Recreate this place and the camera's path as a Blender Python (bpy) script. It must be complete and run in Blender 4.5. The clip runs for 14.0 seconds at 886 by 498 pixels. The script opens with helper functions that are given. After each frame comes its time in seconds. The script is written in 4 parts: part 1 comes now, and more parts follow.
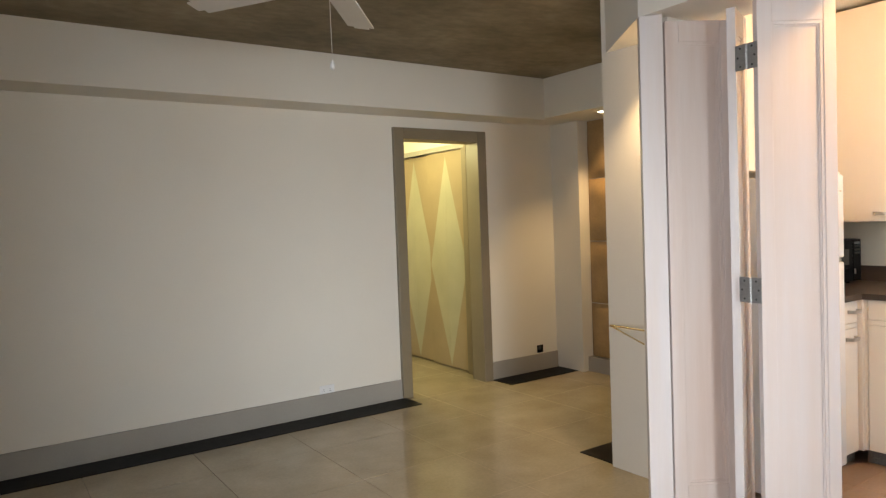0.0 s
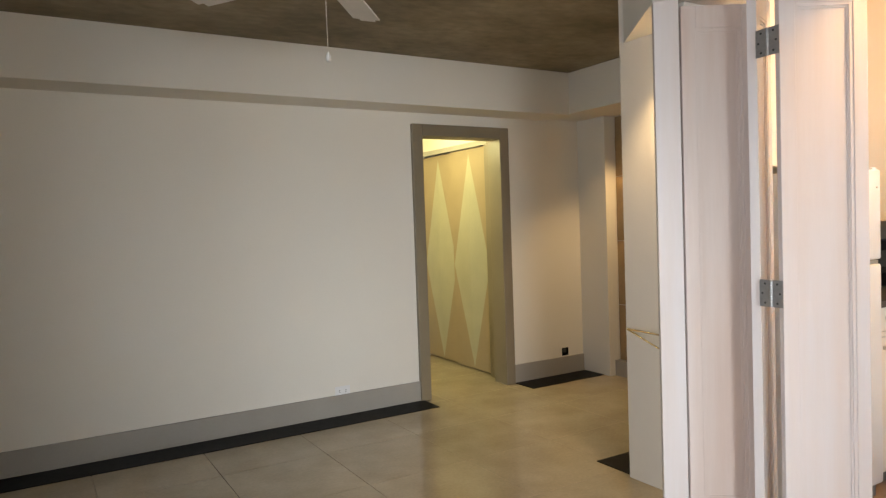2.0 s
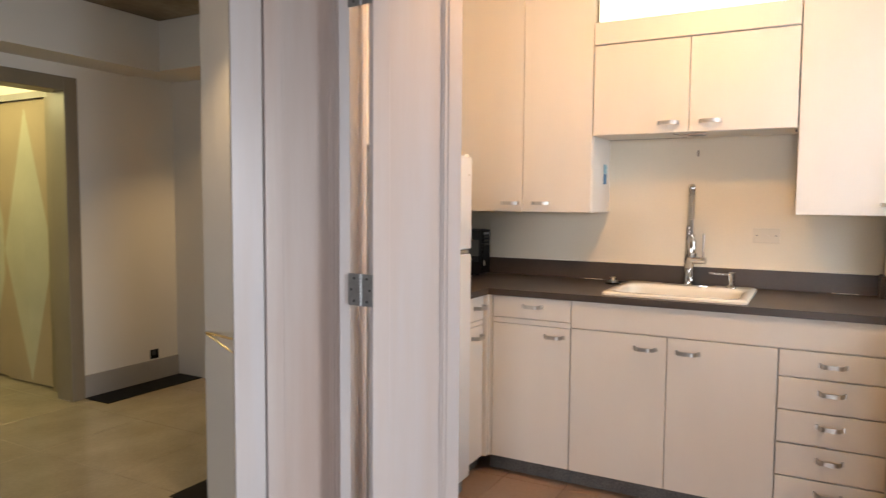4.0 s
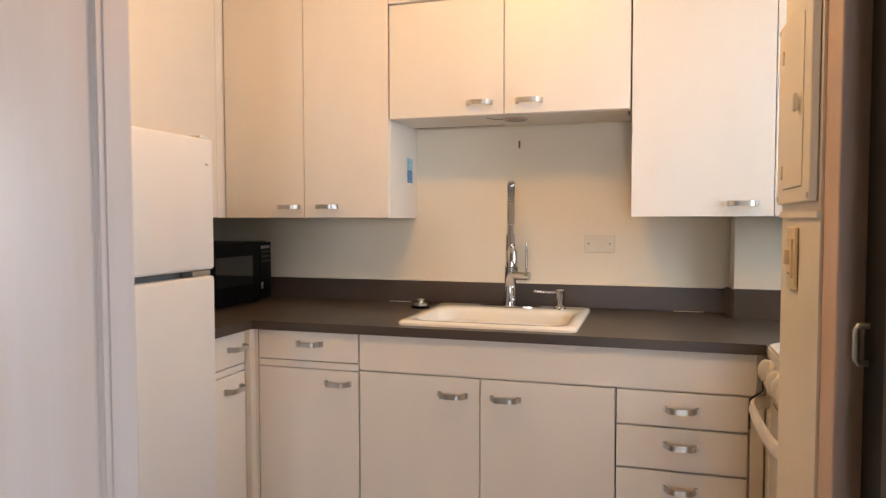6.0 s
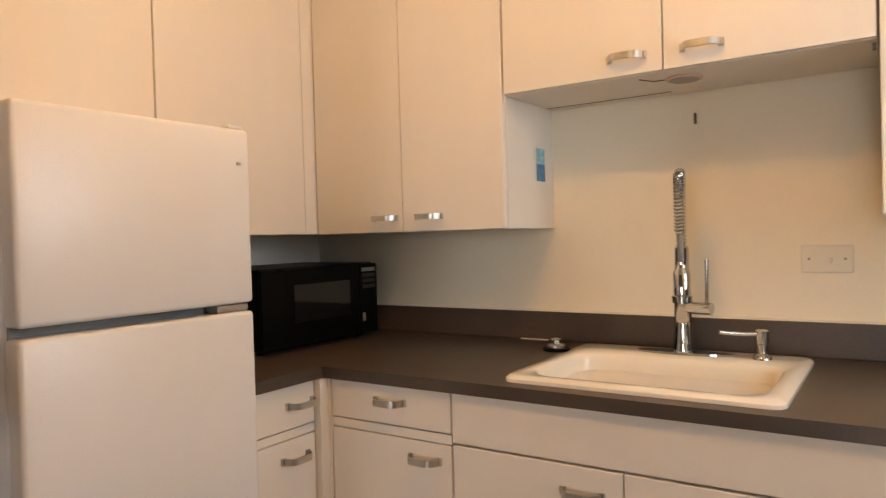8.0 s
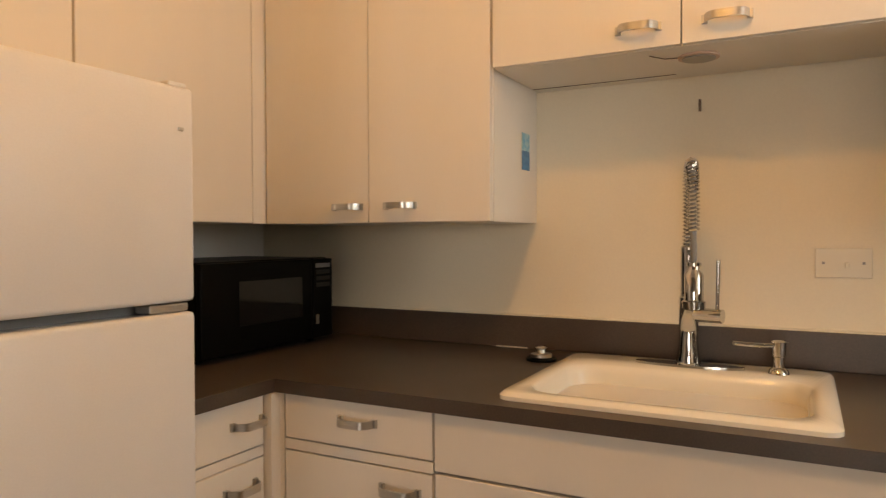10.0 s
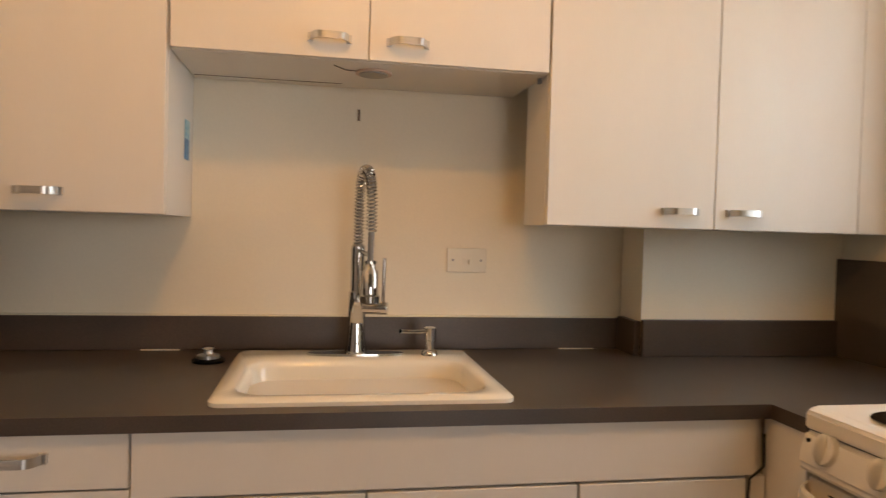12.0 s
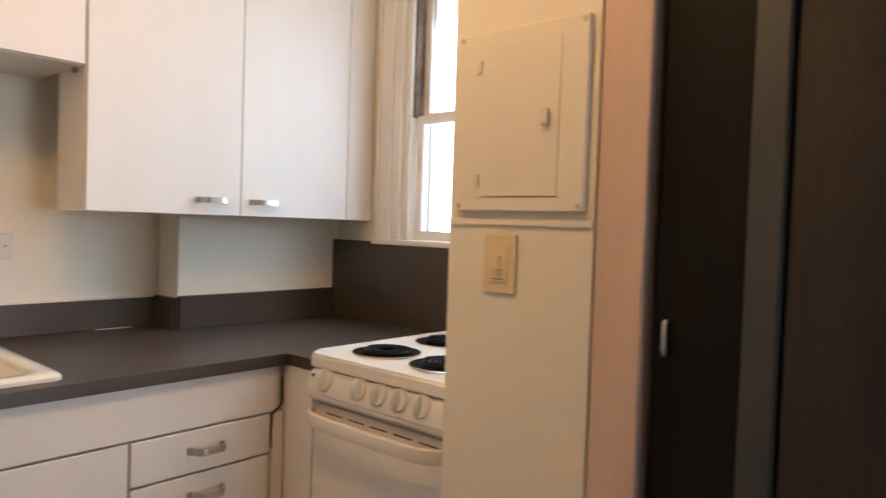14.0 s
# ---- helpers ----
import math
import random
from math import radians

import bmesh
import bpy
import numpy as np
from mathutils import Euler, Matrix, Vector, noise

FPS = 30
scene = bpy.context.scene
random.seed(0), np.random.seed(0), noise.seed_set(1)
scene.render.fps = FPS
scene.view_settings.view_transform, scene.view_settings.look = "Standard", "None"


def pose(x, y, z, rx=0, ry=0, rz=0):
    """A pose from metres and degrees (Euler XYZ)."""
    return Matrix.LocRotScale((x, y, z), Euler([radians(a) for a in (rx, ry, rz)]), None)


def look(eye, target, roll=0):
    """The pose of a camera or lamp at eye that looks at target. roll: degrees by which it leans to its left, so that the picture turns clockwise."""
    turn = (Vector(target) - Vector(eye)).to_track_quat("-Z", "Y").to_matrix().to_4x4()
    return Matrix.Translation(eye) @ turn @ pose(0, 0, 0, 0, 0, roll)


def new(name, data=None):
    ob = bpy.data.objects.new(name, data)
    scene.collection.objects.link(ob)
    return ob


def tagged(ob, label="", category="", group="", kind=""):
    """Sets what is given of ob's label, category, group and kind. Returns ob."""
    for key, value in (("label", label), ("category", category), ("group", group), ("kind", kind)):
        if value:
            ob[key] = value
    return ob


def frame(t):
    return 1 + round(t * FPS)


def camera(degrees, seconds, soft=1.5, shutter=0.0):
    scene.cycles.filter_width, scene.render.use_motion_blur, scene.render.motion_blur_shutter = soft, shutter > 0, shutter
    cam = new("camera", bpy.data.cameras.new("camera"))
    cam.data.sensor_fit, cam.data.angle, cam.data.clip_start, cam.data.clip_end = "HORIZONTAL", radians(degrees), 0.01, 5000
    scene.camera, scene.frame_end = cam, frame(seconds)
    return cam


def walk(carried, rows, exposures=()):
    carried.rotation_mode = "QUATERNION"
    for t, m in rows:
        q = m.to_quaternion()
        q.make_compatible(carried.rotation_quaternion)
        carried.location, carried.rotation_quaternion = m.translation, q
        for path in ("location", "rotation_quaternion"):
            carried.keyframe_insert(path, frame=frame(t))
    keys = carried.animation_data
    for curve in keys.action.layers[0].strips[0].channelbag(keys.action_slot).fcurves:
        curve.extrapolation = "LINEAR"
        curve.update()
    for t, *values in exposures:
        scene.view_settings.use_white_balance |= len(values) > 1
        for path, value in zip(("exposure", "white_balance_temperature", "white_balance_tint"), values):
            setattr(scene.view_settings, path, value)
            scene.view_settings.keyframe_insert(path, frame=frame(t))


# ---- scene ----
cam = camera(65.7, 14.0, soft=1.3, shutter=0.3)
PATH = [
    (0, (1.155, 0.833, 1.364), (2.289, 2.478, 1.285), -2.1),
    (0.5, (1.186, 0.837, 1.356), (2.268, 2.517, 1.285), -2.1),
    (1, (1.207, 0.851, 1.356), (2.26, 2.549, 1.288), -2.2),
    (1.5, (1.262, 0.842, 1.353), (2.292, 2.555, 1.285), -2.0),
    (2, (1.365, 0.844, 1.351), (2.398, 2.555, 1.275), -2.0),
    (2.5, (1.477, 0.886, 1.349), (2.627, 2.519, 1.255), -1.5),
    (3, (1.614, 0.958, 1.336), (2.983, 2.412, 1.222), -0.5),
    (3.5, (1.795, 1.099, 1.342), (3.392, 2.294, 1.206), -0.1),
    (4, (1.967, 1.136, 1.322), (3.716, 2.096, 1.187), 0.4),
    (6.5, (3.03, 1.162, 1.274), (4.943, 1.737, 1.186), -0.2),
    (7, (3.222, 1.15, 1.266), (5.073, 1.904, 1.198), -0.5),
    (7.5, (3.438, 1.151, 1.252), (5.195, 2.107, 1.216), -0.9),
    (7.7, (3.511, 1.171, 1.26), (5.232, 2.189, 1.224), -1.4),
    (8.8, (3.67, 1.25, 1.246), (5.234, 2.497, 1.216), -0.8),
    (10, (3.746, 1.445, 1.238), (5.515, 2.377, 1.203), -0.2),
    (10.5, (3.759, 1.551, 1.24), (5.64, 2.23, 1.202), 0.4),
    (11, (3.753, 1.653, 1.256), (5.725, 1.983, 1.2), 1.0),
    (11.5, (3.717, 1.753, 1.26), (5.716, 1.702, 1.203), 1.6),
    (12, (3.671, 1.787, 1.26), (5.639, 1.436, 1.204), 1.6),
    (12.5, (3.602, 1.819, 1.265), (5.498, 1.184, 1.206), 1.6),
    (13, (3.551, 1.879, 1.258), (5.324, 0.955, 1.204), 1.4),
    (13.5, (3.508, 1.935, 1.267), (5.092, 0.716, 1.195), 1.3),
    (14, (3.434, 1.959, 1.272), (4.754, 0.458, 1.203), 1.9),
]
walk(cam, [(t, look(eye, target, roll)) for t, eye, target, roll in PATH],
     exposures=[(0.0, -0.33, 6600, 9), (2.5, -0.35, 6600, 9), (3.5, -0.65, 6400, 11), (4.2, -0.85, 6400, 12), (6.5, -1.05, 6500, 12), (7.5, -1.15, 6900, 13), (10.0, -1.48, 8600, 14), (11.0, -1.52, 8500, 14), (12.0, -1.48, 7500, 14), (14.0, -1.08, 5800, 10)])

# ---- world and lights ----
world = bpy.data.worlds.new("world")
scene.world = world
world.use_nodes = True
sky = world.node_tree.nodes.new("ShaderNodeTexSky")
sky.sky_type, sky.sun_disc = "NISHITA", False
sky.sun_elevation, sky.sun_rotation = radians(35), radians(150)
world.node_tree.links.new(sky.outputs[0], world.node_tree.nodes["Background"].inputs[0])
world.node_tree.nodes["Background"].inputs[1].default_value = 0.12
sun = new("sun", bpy.data.lights.new("sun", "SUN"))
sun.data.energy, sun.data.angle, sun.data.color = 0.8, radians(12), (1, 0.95, 0.88)
sun.matrix_world = look((0, 0, 10), (2.0, 5.0, 0))


def area(name, eye, target, w, h, watts, color):
    """An area lamp."""
    lamp = bpy.data.lights.new(name, "AREA")
    lamp.shape, lamp.size, lamp.size_y, lamp.energy, lamp.color = "RECTANGLE", w, h, watts, color
    ob = new(name, lamp)
    ob.matrix_world = look(eye, target)
    return ob


def bulb(name, place, watts, color, radius):
    lamp = bpy.data.lights.new(name, "POINT")
    lamp.energy, lamp.color, lamp.shadow_soft_size = watts, color, radius
    ob = new(name, lamp)
    ob.location = place
    return ob


# daylight of the kitchen's window and of unseen living room windows
west = area("west_window_light", (-1.92, 0.4, 1.35), (4.2, 1.9, 0.35), 1.5, 1.5, 70, (0.92, 0.94, 1.0))
west.data.spread = radians(110)
# no bay is known: narrow beam added to brighten the long wall
bay = area("added_bay_light", (1.15, -1.92, 1.3), (2.95, 5.4, 0.35), 0.9, 1.5, 34, (0.88, 0.94, 1.0))
bay.data.spread = radians(48)
area("kitchen_window_light", (4.8, 0.12, 1.62), (4.8, 2.0, 1.5), 0.58, 0.75, 27, (0.7, 0.85, 1.0))
# lamps
bulb("kitchen_bulb", (4.19, 1.735, 2.43), 67, (1.0, 0.535, 0.17), 0.08)
area("cornice_light", (5.26, 1.68, 2.36), (4.3, 1.68, 2.3), 0.8, 0.16, 3, (1.0, 0.74, 0.42))
bulb("hall_bulb", (4.1, 6.1, 2.1), 40, (1.0, 0.9, 0.42), 0.08)


def spot(name, place, target, watts, color, degrees=85):
    lamp = bpy.data.lights.new(name, "SPOT")
    lamp.energy, lamp.color, lamp.spot_size, lamp.spot_blend, lamp.shadow_soft_size = watts, color, radians(degrees), 0.7, 0.03
    ob = new(name, lamp)
    ob.matrix_world = look(place, target)
    return ob


spot("niche_spot", (5.45, 4.6, 2.18), (5.5, 4.6, 0), 60, (1.0, 0.66, 0.3), 110)
spot("pier_spot", (3.82, 2.94, 2.2), (3.82, 3.02, 0), 55, (1.0, 0.68, 0.34), 95)

# ---- materials ----


def material(name, color, rough=0.5, metal=0.0, vary=0.06, scale=8.0, fine=0.0, fine_scale=120.0, bump=0.0, dark=None, stretch=(1, 1, 1), spec=0.5, coat=0.0):
    """Two scales of tone, roughness and relief on world-sized coordinates."""
    m = bpy.data.materials.new(name)
    m.use_nodes = True
    nt = m.node_tree
    n, l = nt.nodes, nt.links
    b = n["Principled BSDF"]
    b.inputs["Metallic"].default_value = metal
    b.inputs["Specular IOR Level"].default_value = spec
    b.inputs["Coat Weight"].default_value = coat
    geo = n.new("ShaderNodeNewGeometry")
    mp = n.new("ShaderNodeMapping")
    mp.inputs["Scale"].default_value = stretch
    l.new(geo.outputs["Position"], mp.inputs["Vector"])
    big = n.new("ShaderNodeTexNoise")
    big.inputs["Scale"].default_value, big.inputs["Detail"].default_value = scale, 5
    small = n.new("ShaderNodeTexNoise")
    small.inputs["Scale"].default_value, small.inputs["Detail"].default_value = fine_scale, 3
    l.new(mp.outputs[0], big.inputs["Vector"]), l.new(mp.outputs[0], small.inputs["Vector"])
    ramp = n.new("ShaderNodeMapRange")
    ramp.inputs["From Min"].default_value, ramp.inputs["From Max"].default_value = 0.32, 0.68
    l.new(big.outputs["Fac"], ramp.inputs["Value"])
    mix = n.new("ShaderNodeMix")
    mix.data_type = "RGBA"
    d = dark or tuple(c * (1 - 2.2 * vary) for c in color)
    mix.inputs["A"].default_value, mix.inputs["B"].default_value = (*d, 1), (*color, 1)
    l.new(ramp.outputs[0], mix.inputs["Factor"])
    out = mix.outputs["Result"]
    if fine:
        mix2 = n.new("ShaderNodeMix")
        mix2.data_type, mix2.blend_type = "RGBA", "MULTIPLY"
        mix2.inputs["Factor"].default_value = 1
        r2 = n.new("ShaderNodeMapRange")
        r2.inputs["From Min"].default_value, r2.inputs["From Max"].default_value = 0.3, 0.7
        r2.inputs["To Min"].default_value, r2.inputs["To Max"].default_value = 1 - fine, 1.0
        l.new(small.outputs["Fac"], r2.inputs["Value"])
        l.new(out, mix2.inputs["A"]), l.new(r2.outputs[0], mix2.inputs["B"])
        out = mix2.outputs["Result"]
    l.new(out, b.inputs["Base Color"])
    rr = n.new("ShaderNodeMapRange")
    rr.inputs["To Min"].default_value, rr.inputs["To Max"].default_value = max(0.02, rough * 0.85), min(1, rough * 1.15)
    l.new(big.outputs["Fac"], rr.inputs["Value"])
    l.new(rr.outputs[0], b.inputs["Roughness"])
    if bump:
        bp = n.new("ShaderNodeBump")
        bp.inputs["Strength"].default_value, bp.inputs["Distance"].default_value = bump, 0.003
        l.new(small.outputs["Fac"], bp.inputs["Height"])
        l.new(bp.outputs[0], b.inputs["Normal"])
    return m


def glowing(name, color, strength):
    m = bpy.data.materials.new(name)
    m.use_nodes = True
    b = m.node_tree.nodes["Principled BSDF"]
    b.inputs["Base Color"].default_value = (0.8, 0.8, 0.8, 1)
    b.inputs["Emission Color"].default_value, b.inputs["Emission Strength"].default_value = (*color, 1), strength
    return m


def glass(name):
    m = bpy.data.materials.new(name)
    m.use_nodes = True
    b = m.node_tree.nodes["Principled BSDF"]
    b.inputs["Transmission Weight"].default_value, b.inputs["Roughness"].default_value, b.inputs["IOR"].default_value = 1, 0.02, 1.45
    return m


def tiled(name, color, dark, rough, spread):
    """Stone whose tone also differs from piece to piece."""
    m = material(name, color, rough, vary=0.1, scale=3.5, fine=0.1, fine_scale=55, bump=0.01, dark=dark)
    n, l = m.node_tree.nodes, m.node_tree.links
    b = n["Principled BSDF"]
    src = b.inputs["Base Color"].links[0].from_socket
    info = n.new("ShaderNodeObjectInfo")
    r = n.new("ShaderNodeMapRange")
    r.inputs["To Min"].default_value, r.inputs["To Max"].default_value = 1 - spread, 1
    l.new(info.outputs["Random"], r.inputs["Value"])
    mx = n.new("ShaderNodeMix")
    mx.data_type, mx.blend_type = "RGBA", "MULTIPLY"
    mx.inputs["Factor"].default_value = 1
    l.new(src, mx.inputs["A"]), l.new(r.outputs[0], mx.inputs["B"]), l.new(mx.outputs["Result"], b.inputs["Base Color"])
    return m


PAINT = material("wall_paint", (0.78, 0.745, 0.68), 0.55, vary=0.02, scale=1.2, fine=0.03, fine_scale=180, bump=0.06)
KPAINT = material("kitchen_wall_paint", (0.83, 0.755, 0.615), 0.45, vary=0.03, scale=2.0, fine=0.03, fine_scale=150, bump=0.08)
CONCRETE = material("concrete", (0.37, 0.31, 0.215), 0.85, scale=1.8, dark=(0.19, 0.155, 0.1), fine=0.25, fine_scale=14, bump=0.4, stretch=(0.9, 1.3, 1))
GREY_TRIM = material("taupe_trim", (0.36, 0.335, 0.3), 0.45, vary=0.04, scale=3, fine=0.05)
STONE = tiled("limestone", (0.46, 0.39, 0.28), (0.37, 0.31, 0.21), 0.15, 0.04)
GROUT = material("grout", (0.4, 0.34, 0.245), 0.8, fine=0.2)
BLACK_STONE = material("black_stone", (0.007, 0.0065, 0.0065), 0.45, vary=0.2, scale=20, fine=0.2, spec=0.1)
KFLOOR = tiled("kitchen_tile", (0.4, 0.27, 0.19), (0.31, 0.21, 0.15), 0.4, 0.12)
CABINET = material("cabinet_paint", (0.8, 0.75, 0.685), 0.38, vary=0.015, scale=2.2, fine=0.012, fine_scale=70, bump=0.02, stretch=(3, 3, 0.8))
COUNTER = material("dark_laminate", (0.078, 0.058, 0.046), 0.37, vary=0.12, scale=4, fine=0.25, fine_scale=260)
TOE_STONE = material("speckled_toe_kick", (0.2, 0.19, 0.175), 0.55, vary=0.15, scale=12, fine=0.5, fine_scale=140)
STEEL = material("brushed_steel", (0.62, 0.6, 0.57), 0.3, 1.0, vary=0.05, scale=40, stretch=(1, 1, 8))
CHROME = material("chrome", (0.62, 0.61, 0.59), 0.09, 1.0, vary=0.03, scale=30)
ENAMEL = material("white_enamel", (0.8, 0.8, 0.81), 0.3, vary=0.02, scale=3, fine=0.04, fine_scale=300, bump=0.1)
STOVE = material("cream_enamel", (0.8, 0.75, 0.68), 0.22, vary=0.04, scale=6)
SINK = material("sink_enamel", (0.86, 0.81, 0.71), 0.16, vary=0.05, scale=2, dark=(0.85, 0.79, 0.67), coat=0.3)
BLACK = material("black_plastic", (0.0025, 0.0025, 0.0025), 0.35, spec=0.07, vary=0.1)
BLACK_GLASS = material("black_glass", (0.006, 0.006, 0.006), 0.06, vary=0.1)
IRON = material("burner_coil", (0.006, 0.006, 0.006), 0.6, spec=0.1, vary=0.3, scale=40)
RUBBER = material("gasket", (0.22, 0.22, 0.22), 0.6)
WASH = material("whitewashed_wood", (0.7, 0.665, 0.67), 0.26, scale=2.2, dark=(0.68, 0.61, 0.58), fine=0.02, fine_scale=30, bump=0.03, stretch=(6, 6, 0.35))
BLUSH = material("blush_whitewash", (0.68, 0.595, 0.555), 0.3, scale=2.2, dark=(0.62, 0.5, 0.44), fine=0.03, fine_scale=30, bump=0.03, stretch=(6, 6, 0.35))
PINK_WOOD = material("bare_wood", (0.66, 0.48, 0.38), 0.5, scale=4, dark=(0.6, 0.42, 0.33), fine=0.06, fine_scale=45, bump=0.1, stretch=(6, 6, 0.35))
DARK_WOOD = material("dark_wood", (0.01, 0.008, 0.006), 0.5, spec=0.12, scale=5, dark=(0.006, 0.005, 0.004), fine=0.3, fine_scale=50, stretch=(5, 5, 0.4))
ZINC = material("dull_zinc", (0.42, 0.42, 0.42), 0.42, 0.7, vary=0.08, scale=60)
GREY_METAL = material("grey_metal", (0.06, 0.06, 0.058), 0.5, 0.4)
DOOR_TRIM = material("olive_trim", (0.25, 0.205, 0.14), 0.45, vary=0.05, scale=3, fine=0.06)
# dark wood with a brownish reflection put into the colour
DARK_BROWN = material("brown_reflection_wood", (0.05, 0.037, 0.024), 0.45, spec=0.3, scale=3, dark=(0.016, 0.012, 0.009), fine=0.3, fine_scale=40, stretch=(4, 4, 0.5))
CLOSET = material("closet_linen", (0.4, 0.31, 0.19), 0.6, vary=0.05, scale=4, fine=0.2, fine_scale=300, bump=0.1)
FACET = material("pale_linen", (0.45, 0.43, 0.3), 0.5, vary=0.05, scale=4, fine=0.15, fine_scale=300, bump=0.1)
GOLD_PAD = material("gold_leather", (0.44, 0.29, 0.135), 0.42, vary=0.12, scale=5, fine=0.15, fine_scale=60, bump=0.3)
BRASS = material("brass", (0.7, 0.52, 0.26), 0.25, 1.0)
IVORY = material("ivory_plastic", (0.76, 0.6, 0.34), 0.35, vary=0.04)
WHITE_PLASTIC = material("white_plastic", (0.72, 0.665, 0.55), 0.35, vary=0.03)
DARK = material("dark_gap", (0.02, 0.017, 0.015), 0.8)
BLUE = material("blue_print", (0.08, 0.4, 0.6), 0.4, scale=60, dark=(0.5, 0.68, 0.68))
NAVY = material("navy_print", (0.03, 0.13, 0.32), 0.4, scale=80, dark=(0.06, 0.25, 0.45))
FAN_WHITE = material("fan_paint", (0.75, 0.73, 0.7), 0.4, vary=0.03)
OLD_WOOD = material("worn_sash", (0.24, 0.17, 0.12), 0.7, scale=20, dark=(0.07, 0.05, 0.035), fine=0.3, fine_scale=60)
DIFFUSER = glowing("lamp_diffuser", (1.0, 0.9, 0.62), 3.0)
LAMP_SPOT = glowing("lamp_spot", (1.0, 0.86, 0.6), 9.0)
DAY = glowing("bright_overcast", (0.93, 0.96, 1.0), 4.0)
GLASS = glass("window_glass")

# ---- mesh helpers ----


def box(x0, x1, y0, y1, z0, z1, bm=None, bevel=0.0, seg=2):
    """A box between two corners, added to bm, with rounded edges."""
    own = bmesh.new()
    m = Matrix.Translation(((x0 + x1) / 2, (y0 + y1) / 2, (z0 + z1) / 2)) @ Matrix.Diagonal((abs(x1 - x0), abs(y1 - y0), abs(z1 - z0), 1))
    bmesh.ops.create_cube(own, size=1, matrix=m)
    if bevel:
        bmesh.ops.bevel(own, geom=own.edges[:], offset=bevel, segments=seg, profile=0.5, affect="EDGES")
    return join(bm, own)


def join(bm, own):
    if bm is None:
        return own
    tmp = bpy.data.meshes.new("tmp")
    own.to_mesh(tmp)
    own.free()
    bm.from_mesh(tmp)
    bpy.data.meshes.remove(tmp)
    return bm


def rod(p, q, r, bm=None, r2=None, seg=20):
    """A round bar from p to q."""
    own = bmesh.new()
    p, q = Vector(p), Vector(q)
    m = Matrix.Translation((p + q) / 2) @ (q - p).to_track_quat("Z", "Y").to_matrix().to_4x4()
    bmesh.ops.create_cone(own, cap_ends=True, segments=seg, radius1=r, radius2=r if r2 is None else r2, depth=(q - p).length, matrix=m)
    return join(bm, own)


def tube(points, r, bm=None, seg=10, closed=False):
    """A round tube along points."""
    own = bmesh.new()
    pts = [Vector(p) for p in points]
    rings, up = [], None
    for i, p in enumerate(pts):
        if closed:
            d = pts[(i + 1) % len(pts)] - pts[i - 1]
        else:
            d = pts[min(i + 1, len(pts) - 1)] - pts[max(i - 1, 0)]
        d.normalize()
        if up is None:
            up = d.orthogonal().normalized()
        up = (up - d * up.dot(d)).normalized()
        side = d.cross(up)
        rings.append([own.verts.new(p + r * (math.cos(a) * up + math.sin(a) * side)) for a in [2 * math.pi * k / seg for k in range(seg)]])
    pairs = list(zip(rings, rings[1:])) + ([(rings[-1], rings[0])] if closed else [])
    for a, b in pairs:
        for k in range(seg):
            own.faces.new((a[k], a[(k + 1) % seg], b[(k + 1) % seg], b[k]))
    if not closed:
        own.faces.new(rings[0][::-1]), own.faces.new(rings[-1])
    return join(bm, own)


def lathe(profile, place, bm=None, seg=28):
    """A turned solid about the upright through place, from (radius, height) pairs."""
    own = bmesh.new()
    rings = []
    for r, h in profile:
        rings.append([own.verts.new((place[0] + r * math.cos(a), place[1] + r * math.sin(a), place[2] + h)) for a in [2 * math.pi * k / seg for k in range(seg)]])
    for a, b in zip(rings, rings[1:]):
        for k in range(seg):
            own.faces.new((a[k], a[(k + 1) % seg], b[(k + 1) % seg], b[k]))
    own.faces.new(rings[0][::-1]), own.faces.new(rings[-1])
    return join(bm, own)


def prism(points, z0, z1, bm=None):
    """An upright prism over a plan outline."""
    own = bmesh.new()
    low = [own.verts.new((x, y, z0)) for x, y in points]
    top = [own.verts.new((x, y, z1)) for x, y in points]
    own.faces.new(low[::-1]), own.faces.new(top)
    for i in range(len(points)):
        j = (i + 1) % len(points)
        own.faces.new((low[i], low[j], top[j], top[i]))
    bmesh.ops.recalc_face_normals(own, faces=own.faces[:])
    return join(bm, own)


def part(name, bm, mat, parent=None, label="", smooth=False):
    """One mesh object, under a thing or a part where parent is given."""
    me = bpy.data.meshes.new(name)
    bm.to_mesh(me)
    bm.free()
    me.materials.append(mat)
    if smooth:
        me.polygons.foreach_set("use_smooth", [True] * len(me.polygons))
        me.set_sharp_from_angle(angle=radians(40))
    ob = new(name, me)
    if parent:
        ob.parent = parent
        ob.matrix_parent_inverse = parent.matrix_basis.inverted()
    if label:
        tagged(ob, label)
    return ob


def thing(name, place, label, category, group="", kind=""):
    ob = new(name)
    ob.location = place
    ob.empty_display_size = 0.1
    return tagged(ob, label, category, group, kind)


def setting(name, bm, mat, label, category="wall"):
    return tagged(part(name, bm, mat), label, category, kind="structure")


# ---- large structure ----
YB = 5.41      # living room's long wall
XS = 5.655     # sink wall
YW = 0.22      # kitchen's window wall
YP = 0.91      # face with the breaker panel
CEIL, SOFFIT = 2.53, 2.2

